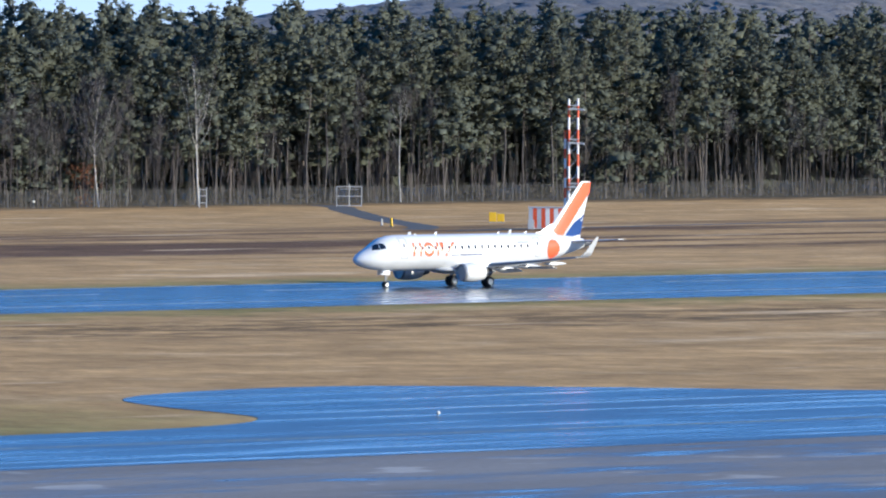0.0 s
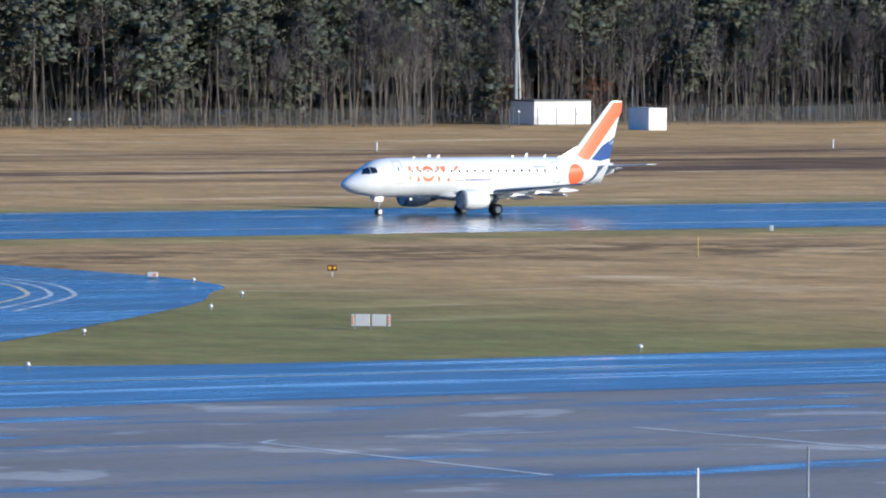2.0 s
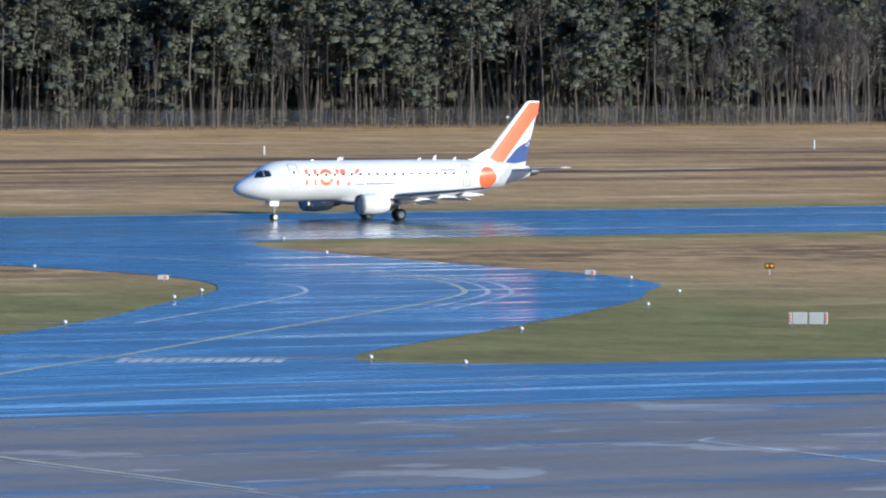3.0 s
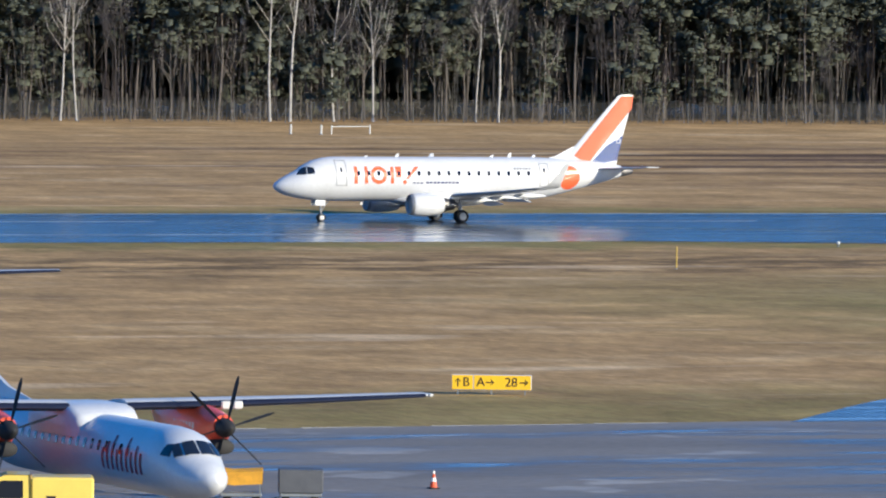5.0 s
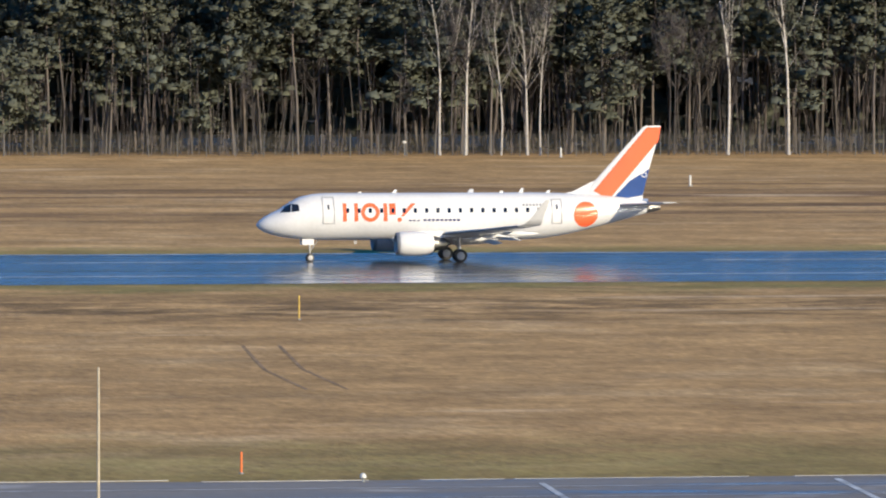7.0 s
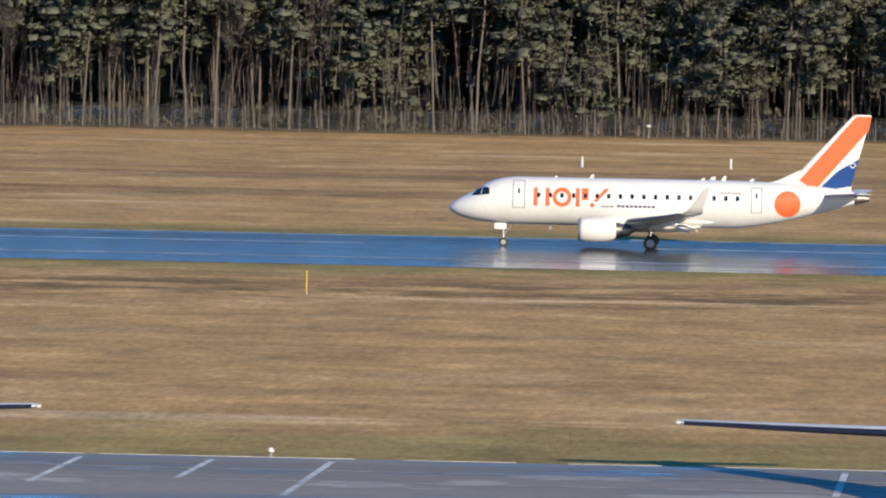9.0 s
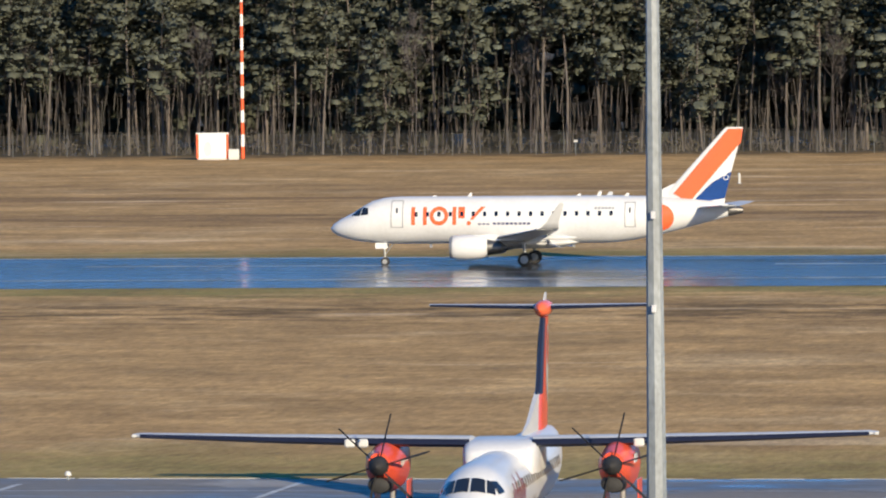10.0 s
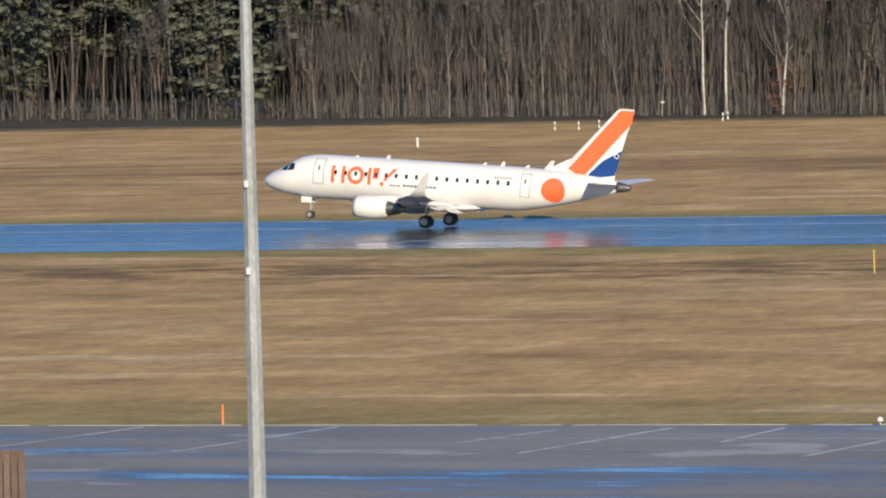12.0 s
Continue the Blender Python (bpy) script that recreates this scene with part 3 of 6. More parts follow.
def jet_airliner():
    jet = thing("jet_airliner", pose(515.3, RWY_Y, 0, 0, 0, 180), "white jet airliner with orange stripes taking off from wet runway", "airplane")
    R = JET_REF
    part("fuselage", hull(JET_HULL, R), AIRWHITE, jet, "", True, 60)
    part("tail_cone", Shape().turned([(R - 28.9, 0.43), (R - 29.5, 0.33), (R - 29.95, 0.19), (R - 29.96, 0.12), (R - 29.8, 0.1)], "x", 20, (0, 0, 3.9)), DARKMETAL, jet, "dark heat-stained metal tail cone", True)
    fair = dense([(9.6, 1.75, 1.6, 0.3), (10.6, 2.0, 1.33, 1.3), (12, 2.1, 1.22, 1.6), (15.5, 2.1, 1.22, 1.6), (17, 2.0, 1.33, 1.3), (18.2, 1.75, 1.62, 0.3)])
    part("belly_fairing", hull(fair, R, 24), BELLY, jet, "grey belly fairing", True, 60)
    wing = [(0.6, 10.9, 5.8, 1.78, 0.13), (1.5, 11.3, 5.3, 1.86, 0.13), (4.6, 12.9, 3.5, 2.15, 0.12), (9, 15.05, 2.35, 2.58, 0.11), (12.5, 16.8, 1.5, 2.98, 0.10)]
    for side in (1, -1):
        w = part("wing", lifting(wing, R, side), BELLY, jet, "light grey swept wing", True, 50)
        part("slat", lifting([(q[0], q[1] - 0.1, q[2], q[3], q[4]) for q in wing[1:]], R, side, hi=0.05, grow=0.012, top=0.05), METAL, w, "bare metal leading edge", True, 50)
        tip = [(12.5, 16.8, 1.5, 2.98), (12.9, 17.1, 1.25, 3.12), (13.1, 17.5, 0.9, 3.5), (13.34, 18.1, 0.6, 4.35), (13.48, 18.5, 0.32, 4.85)]
        s = Shape()
        s.rings([[(R - le - u * ch, side * (y + 0.04 * v), z + 0.03 * v) for u, v in FOIL[::side]] for y, le, ch, z in tip])
        # grey paint stands in for shade, setting the winglet off the white fuselage
        part("winglet", s, BELLY, w, "upswept winglet, its white greyed as if shaded", True, 50)
        for y0, y1, le, ch, z in ((1.7, 4.6, 16.1, 1.15, 1.62), (4.8, 8.8, 16.25, 0.85, 2.0)):
            fl = [(y0, le, ch, z, 0.14), (y1, le + (0.9 if y0 > 4 else 0.25), ch * 0.8, z + (y1 - y0) * 0.075, 0.14)]
            f = lifting(fl, R, side)
            f.v = [(x, y, zz - max(0.0, (R - le) - x) * 0.32) for x, y, zz in f.v]
            part("flap", f, AIRWHITE, w, "white lowered flap", True, 50)
        for y, le in ((3.2, 14.6), (5.9, 15.5), (8.6, 16.4)):
            f = Shape().turned([(R - le + 0.2, 0.03), (R - le - 0.3, 0.16), (R - le - 1.3, 0.2), (R - le - 2.2, 0.11), (R - le - 2.7, 0.02)], "x", 10, (0, side * y, 1.72 + (y - 3) * 0.1))
            part("flap_track_fairing", f, AIRWHITE, w, "", True)
        # engine
        at = (0, side * 4.5, 1.47)
        nac = part("engine", Shape().turned([(R - 9.75, 0.62), (R - 9.55, 0.66), (R - 9.42, 0.73), (R - 9.5, 0.8), (R - 9.9, 0.87), (R - 10.7, 0.9), (R - 11.6, 0.82), (R - 12.1, 0.70), (R - 12.1, 0.62)], "x", 30, at), AIRWHITE, jet, "white engine nacelle", True, 50)
        part("intake_lip", Shape().turned([(R - 9.60, 0.64), (R - 9.44, 0.69), (R - 9.40, 0.735), (R - 9.46, 0.79), (R - 9.62, 0.835), (R - 9.62, 0.82)], "x", 30, at), METAL, nac, "polished metal intake lip", True)
        fan = Shape().turned([(R - 9.9, 0.61), (R - 9.92, 0.2), (R - 9.62, 0.02)], "x", 24, at)
        part("fan", fan, BLACK, nac, "dark fan face", True)
        part("exhaust", Shape().turned([(R - 11.9, 0.62), (R - 12.5, 0.50), (R - 13.1, 0.38), (R - 13.1, 0.30), (R - 13.5, 0.06)], "x", 24, at), DARKMETAL, nac, "dark metal exhaust nozzle", True)
        part("pylon", Shape().rings([[(R - s, side * 4.5 + dy, z) for dy, z in ((-0.13, z0), (0.13, z0), (0.13, z1), (-0.13, z1))] for s, z0, z1 in ((10.2, 2.1, 2.3), (12.5, 1.9, 2.4), (14.2, 2.0, 2.2))]), AIRWHITE, nac)
        st = [(0.3, 26.5, 2.7, 4.05, 0.1), (5.0, 29.0, 1.2, 4.36, 0.09)]
        part("stabiliser", lifting(st, R, side), BELLY, jet, "grey horizontal stabiliser", True, 50)
        # main gear
        part("gear_leg", Shape().tube([(R - 14.5, side * 2.6, 0.5), (R - 14.45, side * 2.6, 1.9)], [0.09, 0.13], 10).tube([(R - 14.5, side * 2.3, 0.5), (R - 14.5, side * 2.9, 0.5)], 0.07, 8).tube([(R - 14.5, side * 2.6, 0.9), (R - 14.2, side * 1.5, 1.7)], 0.06, 8), METAL, jet, "metal main landing gear leg", True)
        for dy in (-0.26, 0.26):
            wheel_at(jet, R, 14.5, side * 2.6 + dy, 0.5, 0.36)
        # livery on this side
        sk = skin(JET_HULL, R, side)
        sk2 = skin(JET_HULL, R, side, 0.02)
        for i in range(18):
            s = 6.46 + 0.832 * i
            part("cabin_window", Shape().patch([(s - 0.115, 3.6), (s + 0.115, 3.6), (s + 0.115, 3.93), (s - 0.115, 3.93)], skin(JET_HULL, R, side, 0.03), 2, 3), GLASS, jet)
        for s0, s1, z0, z1 in ((4.6, 5.5, 2.8, 4.75), (21.55, 22.35, 2.75, 4.55)):
            fr = Shape()
            for a in ([(s0, z0), (s1, z0), (s1, z0 + 0.05), (s0, z0 + 0.05)], [(s0, z1 - 0.05), (s1, z1 - 0.05), (s1, z1), (s0, z1)], [(s0, z0), (s0 + 0.07, z0), (s0 + 0.07, z1), (s0, z1)], [(s1 - 0.07, z0), (s1, z0), (s1, z1), (s1 - 0.07, z1)]):
                fr.patch(a, sk, 4, 8)
            dr = part("door", fr, SEAM, jet, "door outline with small window")
            part("door_window", Shape().patch([((s0 + s1) / 2 - 0.06, z0 + 1.05), ((s0 + s1) / 2 + 0.06, z0 + 1.05), ((s0 + s1) / 2 + 0.06, z0 + 1.4), ((s0 + s1) / 2 - 0.06, z0 + 1.4)], sk2, 2, 2), GLASS, dr)
        for q in ([(6.1, 2.98), (6.38, 2.98), (6.38, 4.28), (6.1, 4.28)], [(6.95, 2.98), (7.23, 2.98), (7.23, 4.28), (6.95, 4.28)], [(9.1, 2.98), (9.38, 2.98), (9.38, 4.28), (9.1, 4.28)], [(9.52, 3.45), (10.0, 3.45), (10.0, 4.28), (9.52, 4.28)], [(10.35, 3.35), (10.6, 3.35), (11.5, 4.28), (11.15, 4.28)]):
            part("livery_bar", Shape().patch(q, sk, 4, 6), ORANGE, jet, "orange painted bar")
        part("livery_ring", Shape().disc(8.12, 3.63, 0.4, 0.68, sk, 28, 3), ORANGE, jet, "orange painted ring")
        part("livery_dot", Shape().disc(10.28, 3.1, 0.01, 0.16, sk, 16, 3), ORANGE, jet, "orange painted dot")
        part("livery_spot", Shape().disc(24.15, 3.42, 0.01, 0.93, sk, 40, 8), ORANGE, jet, "large orange painted disc")
        random.seed(4)
        for i in range(12):
            s = 10.95 + 0.31 * i + (0.16 if i > 2 else 0)
            part("lettering_bar", Shape().patch([(s, 2.98), (s + 0.22, 2.98), (s + 0.22, 3.14 if i > 2 else 3.08), (s, 3.14 if i > 2 else 3.08)], sk, 2, 2), NAVY, jet, "dark blue lettering bar")
        for i in range(6):
            part("lettering_bar", Shape().patch([(19.4 + 0.25 * i, 4.05), (19.56 + 0.25 * i, 4.05), (19.56 + 0.25 * i, 4.22), (19.4 + 0.25 * i, 4.22)], sk, 2, 2), SEAM, jet, "grey lettering bar")
        fk = fin_skin(JET_FIN, R, side)
        part("fin_stripe", Shape().patch([(24.95, 5.1), (26.1, 4.45), (29.82, 8.75), (29.98, 9.74)], fk, 6, 10).patch([(24.95, 5.1), (29.98, 9.74), (29.0, 9.74), (28.9, 9.7)], fk, 8, 8), ORANGE, jet, "broad orange diagonal stripe")
        part("fin_stripe", Shape().patch([(26.15, 4.35), (28.65, 4.75), (29.15, 6.7), (27.7, 5.85)], fk, 8, 8), BLUE, jet, "blue wedge at the foot of the fin")
        part("fin_emblem", Shape().disc(28.75, 6.25, 0.14, 0.2, fin_skin(JET_FIN, R, side, 0.03), 18, 2), AIRWHITE, jet, "small white ring")
        # cockpit glazing
        for q in ([(1.62, 3.62), (2.3, 3.66), (2.42, 4.25), (2.02, 4.05)], [(2.36, 3.68), (2.95, 3.75), (2.9, 4.2), (2.48, 4.26)]):
            part("cockpit_window", Shape().patch(q, sk2, 5, 5), GLASS, jet, "dark cockpit window")
    part("fin", lifting(JET_FIN, R, 1, True), AIRWHITE, jet, "white swept tail fin", True, 50)
    part("dorsal_fin", Shape().rings([[(R - s0, -w, 4.75), (R - s0, w, 4.75), (R - s0 - 0.2, 0.02, z1), (R - s0 - 0.2, -0.02, z1)] for s0, w, z1 in ((21.9, 0.03, 4.8), (23.2, 0.1, 5.05), (24.6, 0.17, 5.75), (25.3, 0.18, 6.0))]), AIRWHITE, jet, "", True)
    for s, h in ((7.3, 0.1), (9.9, 0.26), (17.8, 0.16), (19.3, 0.34), (21.3, 0.18)):
        part("antenna", Shape().rings([[(R - s - 0.05, -0.02, 4.95), (R - s - 0.05, 0.02, 4.95), (R - s - 0.4, 0.02, 4.95), (R - s - 0.4, -0.02, 4.95)], [(R - s - 0.28, -0.01, 4.98 + h), (R - s - 0.28, 0.01, 4.98 + h), (R - s - 0.45, 0.01, 4.98 + h), (R - s - 0.45, -0.01, 4.98 + h)]]), AIRWHITE, jet)
    for s in (7.4, 17.8):
        part("antenna", Shape().box(R - s, -0.02, 1.3, R - s + 0.2, 0.02, 1.65), METAL, jet)
    part("nose_gear_leg", Shape().tube([(R - 3.95, 0, 0.32), (R - 3.9, 0, 1.75)], [0.06, 0.09], 10).tube([(R - 3.95, -0.2, 0.32), (R - 3.95, 0.2, 0.32)], 0.05, 8).tube([(R - 3.95, 0, 0.8), (R - 4.6, 0, 1.7)], 0.045, 8), METAL, jet, "metal nose landing gear leg", True)
    for dy in (-0.16, 0.16):
        wheel_at(jet, R, 3.95, dy, 0.31, 0.2)
    for side in (1, -1):
        part("gear_door", Shape().box(R - 4.15, side * 0.42 - 0.02, 1.25, R - 3.3, side * 0.42 + 0.02, 1.68, 0.012), AIRWHITE, jet, "white nose gear door")
    return jet


# ---------------------------------------------------------------- turboprops parked on the apron
PROP_REF = 15.0
PROP_HULL = dense([(0, 1.72, 1.62, 0.04), (0.3, 2.02, 1.3, 0.42), (1, 2.33, 1.05, 0.78), (1.8, 2.6, 0.91, 1.02), (2.6, 3.11, 0.83, 1.2), (3.4, 3.38, 0.8, 1.31), (4.6, 3.49, 0.8, 1.345), (12, 3.49, 0.8, 1.345), (21, 3.49, 0.8, 1.345),
                   (24, 3.49, 1.07, 1.25), (27, 3.49, 1.65, 1), (30, 3.43, 2.37, 0.62), (31.8, 3.33, 2.85, 0.26)])
PROP_FIN = [(3.4, 25.0, 6.3, 0, 0.1), (4.8, 27.0, 4.6, 0, 0.1), (7.75, 29.2, 3.0, 0, 0.1)]


def turboprop():
    a = thing("turboprop_airliner", pose(108.4, 298.3, 0.02, 0, 0, -90.3), "white turboprop airliner with red tail and engines parked on apron", "airplane", "parked turboprops")
    R = PROP_REF
    part("fuselage", hull(PROP_HULL, R), AIRWHITE, a, "", True, 60)
    box = []
    for st, top, wd in ((11.9, 3.3, 1.15), (12.2, 3.55, 1.3), (12.7, 3.72, 1.4), (13.2, 3.84, 1.44), (15.8, 3.84, 1.44), (16.8, 3.68, 1.38), (18.2, 3.4, 1.1)):
        box.append([(R - st, y * wd, z) for y, z in ((-1, 2.6), (-1, top - 0.28), (-0.93, top - 0.1), (-0.78, top - 0.02), (-0.4, top), (0.4, top), (0.78, top - 0.02), (0.93, top - 0.1), (1, top - 0.28), (1, 2.6))])
    part("wing_box", Shape().rings(box), AIRWHITE, a, "white fairing over the wing centre", True, 60)
    wing = [(1.2, 13.05, 3.2, 3.68, 0.17), (4.4, 13.1, 3.15, 3.72, 0.17), (9, 13.45, 2.5, 3.82, 0.16), (13.9, 13.9, 1.7, 3.96, 0.14), (14.2, 14.1, 1.3, 3.98, 0.09)]
    blade = [(0.2, 0.0, 0.07), (0.4, 0.0, 0.08), (0.8, 0.03, 0.12), (1.3, 0.07, 0.13), (1.8, 0.10, 0.11), (2.05, 0.12, 0.04)]
    for side in (1, -1):
        w = part("wing", lifting(wing, R, side), BELLY, a, "grey straight wing", True, 50)
        part("deicing_boot", lifting([(y, le - 0.02, ch, z, th) for y, le, ch, z, th in wing[:4]], R, side, hi=0.16, grow=0.015, top=0.06), BOOT, w, "black rubber leading edge", True, 50)
        for y0 in (5.25, 5.75):
            part("landing_light", Shape().box(R - 13.6, side * y0 - 0.2, 3.56, R - 13.07, side * y0 + 0.2, 3.88, 0.05), SIGNWHITE, w, "pale landing light cover")
        part("wing_tip_light", Shape().box(R - 14.3, side * 14.15 - 0.08, 3.92, R - 13.95, side * 14.15 + 0.1, 4.04, 0.03), SIGNWHITE, w)
        part("tailplane", lifting([(0.2, 30.0, 2.0, 8.1, 0.13), (4.63, 30.7, 1.15, 8.17, 0.11)], R, side), BELLY, a, "grey tailplane", True, 50)
        part("tail_boot", lifting([(0.3, 29.98, 2.0, 8.1, 0.13), (4.6, 30.68, 1.15, 8.17, 0.11)], R, side, hi=0.16, grow=0.012, top=0.06), BOOT, a, "black rubber leading edge", True, 50)
        at = side * 4.41
        nac = [(11.15, 3.48, 2.58, 0.42), (11.9, 3.62, 2.2, 0.6), (13.2, 3.76, 1.95, 0.68), (15.5, 3.82, 1.8, 0.68), (17.2, 3.76, 2.15, 0.52), (18.6, 3.62, 2.9, 0.22), (19.2, 3.56, 3.3, 0.06)]
        n = hull(dense(nac), R, 22)
        n.v = [(x, y + at, z) for x, y, z in n.v]
        eng = part("engine", n, REDPAINT, a, "red engine nacelle", True, 55)
        part("intake", Shape().rings([[(R - s, at + w2 * math.cos(t), zc + h2 * math.sin(t)) for t in (2 * math.pi * j / 18 for j in range(18))] for s, w2, h2, zc in ((10.95, 0.3, 0.2, 2.24), (11.0, 0.4, 0.28, 2.24), (11.7, 0.5, 0.36, 2.26), (12.4, 0.4, 0.3, 2.36))]), BLACK, eng, "black air intake under the propeller", True)
        part("exhaust_panel", Shape().box(R - 14.3, at + side * 0.655, 2.95, R - 13.0, at + side * 0.69, 3.3, 0.01), GREYPANEL, eng)
        for k in range(7):
            part("lettering_bar", Shape().box(R - 14.9 + 0.34 * k, at - side * 0.67, 2.85, R - 14.7 + 0.34 * k, at - side * 0.675 + 0.006, 3.1), SIGNWHITE, eng)
        hub = part("propeller", Shape().turned([(0.62, 0.02), (0.5, 0.17), (0.3, 0.29), (0.0, 0.37), (-0.22, 0.38), (-0.25, 0.3)], "x", 22), BLACK, a, "black six-bladed propeller with spinner", True)
        hub.location = (R - 10.9, at, 2.98)
        for k in range(6):
            t = radians(60 * k + 14)
            b = Shape()
            rings = []
            for r, off, c in blade:
                u, wv = Vector((0, math.cos(t), math.sin(t))), Vector((0, -math.sin(t), math.cos(t)))
                tw = radians(83 - 8 * r)
                cd = wv * math.cos(tw) * -1 + Vector((1, 0, 0)) * math.sin(tw)
                nd = cd.cross(u)
                p = u * r + wv * off * 0.6
                rings.append([p + cd * c, p + nd * 0.03, p - cd * c, p - nd * 0.03])
            b.rings(rings)
            part("blade", b, BLACK, hub, "", True, 60)
        part("gear_leg", Shape().tube([(R - 15.5, at, 0.43), (R - 15.45, at, 2.3)], [0.08, 0.12], 10).tube([(R - 15.5, at - 0.35, 0.43), (R - 15.5, at + 0.35, 0.43)], 0.07, 8).tube([(R - 15.5, at, 0.9), (R - 16.8, at, 2.3)], 0.06, 8), METAL, a, "long metal main gear leg", True)
        for dy in (-0.3, 0.3):
            wheel_at(a, R, 15.5, at + dy, 0.44, 0.3)
        for dy in (-0.62, 0.62):
            part("gear_door", Shape().box(R - 16.7, at + dy - 0.02, 1.4, R - 15.0, at + dy + 0.02, 2.2, 0.01), REDPAINT, a, "red gear door")
        sk = skin(PROP_HULL, R, side)
        sk2 = skin(PROP_HULL, R, side, 0.02)
        for i in range(22):
            s = 6.2 + 0.8 * i
            part("cabin_window", Shape().patch([(s - 0.13, 2.3), (s + 0.13, 2.3), (s + 0.13, 2.68), (s - 0.13, 2.68)], sk2, 2, 3), GLASS, a)
        for i, (h0, h1) in enumerate(((1.75, 2.45), (1.75, 2.7), (1.75, 2.45), (1.75, 2.95), (1.75, 2.45), (1.75, 2.45), (1.75, 2.95), (1.75, 2.7), (1.75, 2.45))):
            s = 4.6 + 0.52 * i
            part("lettering_bar", Shape().patch([(s, h0 - 0.1), (s + 0.2, h0 - 0.1), (s + 0.2, h1), (s, h1)], skin(PROP_HULL, R, side, 0.026), 3, 5), DARKRED, a, "wine-red lettering bar")
        top = top_skin(PROP_HULL, R, 0.025)
        for q in ([(side * 0.04, 1.78), (side * 0.58, 1.92), (side * 0.52, 2.56), (side * 0.04, 2.5)], [(side * 0.64, 1.98), (side * 0.93, 2.22), (side * 0.85, 2.72), (side * 0.58, 2.6)]):
            part("cockpit_window", Shape().patch(q, top, 6, 6), GLASS, a, "dark cockpit window")
        part("cockpit_window", Shape().patch([(2.42, 2.47), (3.05, 2.51), (3.0, 2.91), (2.62, 2.95)], sk2, 5, 5), GLASS, a, "dark cockpit window")
        fk = fin_skin(PROP_FIN, R, side)
        part("fin_emblem", Shape().rings([[fk(29.95 + 0.82 * k * math.cos(t) + 0.36 * math.sin(t), 5.9 + 1.55 * k * math.sin(t)) for t in (2 * math.pi * j / 26 for j in range(26))] for k in (0.02, 0.35, 0.7, 1.0)], caps=False), AIRWHITE, a, "white oval emblem on the fin")
        part("fin_emblem_shape", Shape().rings([[fin_skin(PROP_FIN, R, side, 0.035)(30.1 + 0.5 * k * math.cos(t) + 0.14 * math.sin(t), 6.5 + 0.72 * k * math.sin(t)) for t in (2 * math.pi * j / 20 for j in range(20))] for k in (0.02, 0.5, 1.0)], caps=False), REDPAINT, a, "plain red oval")
    part("fin", lifting(PROP_FIN, R, 1, True), REDPAINT, a, "red tail fin", True, 50)
    part("fin_boot", lifting([(z, le - 0.02, ch, q, th) for z, le, ch, q, th in PROP_FIN[1:]], R, 1, True, hi=0.16, grow=0.012, top=0.16), BOOT, a, "black rubber fin leading edge", True, 50)
    part("dorsal_fin", Shape().rings([[(R - s, -w, 3.3), (R - s, w, 3.3), (R - s, w * 0.4, z1), (R - s, -w * 0.4, z1)] for s, w, z1 in ((20.5, 0.05, 3.5), (23.5, 0.16, 3.9), (26.3, 0.24, 4.65), (28.2, 0.26, 5.1))]), AIRWHITE, a, "", True)
    part("tail_bullet", Shape().turned([(R - 28.6, 0.03), (R - 28.8, 0.2), (R - 29.4, 0.31), (R - 30.8, 0.32), (R - 32.2, 0.2), (R - 32.8, 0.03)], "x", 20, (0, 0, 8.08)), ORANGE, a, "orange-red bullet on top of the fin", True)
    part("beacon", Shape().rings([[(R - 30.2, -0.03, 8.35), (R - 30.2, 0.03, 8.35), (R - 31.2, 0.03, 8.3), (R - 31.2, -0.03, 8.3)], [(R - 30.9, -0.02, 8.68), (R - 30.9, 0.02, 8.68), (R - 31.3, 0.02, 8.68), (R - 31.3, -0.02, 8.68)]]), AIRWHITE, a, "small white fin-top blade")
    part("nose_gear_leg", Shape().tube([(R - 1.95, 0, 0.3), (R - 1.9, 0, 1.3)], [0.06, 0.08], 8), METAL, a, "", True)
    for dy in (-0.17, 0.17):
        wheel_at(a, R, 1.95, dy, 0.28, 0.18)
    return a


jet = jet_airliner()
plane_a = turboprop()
copy_thing(plane_a, pose(8.2, 307.5, 0.02, 0, 0, -90))
copy_thing(plane_a, pose(-44.3, 308.6, 0.02, 0, 0, -87.7))


# ---------------------------------------------------------------- forest
def edge_y(x):
    """The forest edge across the field."""
    return float(np.interp(x, (-460, -400, -300, -150, 0, 170, 280, 500, 625, 640, 730, 810, 900, 1100), (978, 956, 928, 919, 911, 898, 896, 893, 896, 913, 915, 922, 928, 936)))


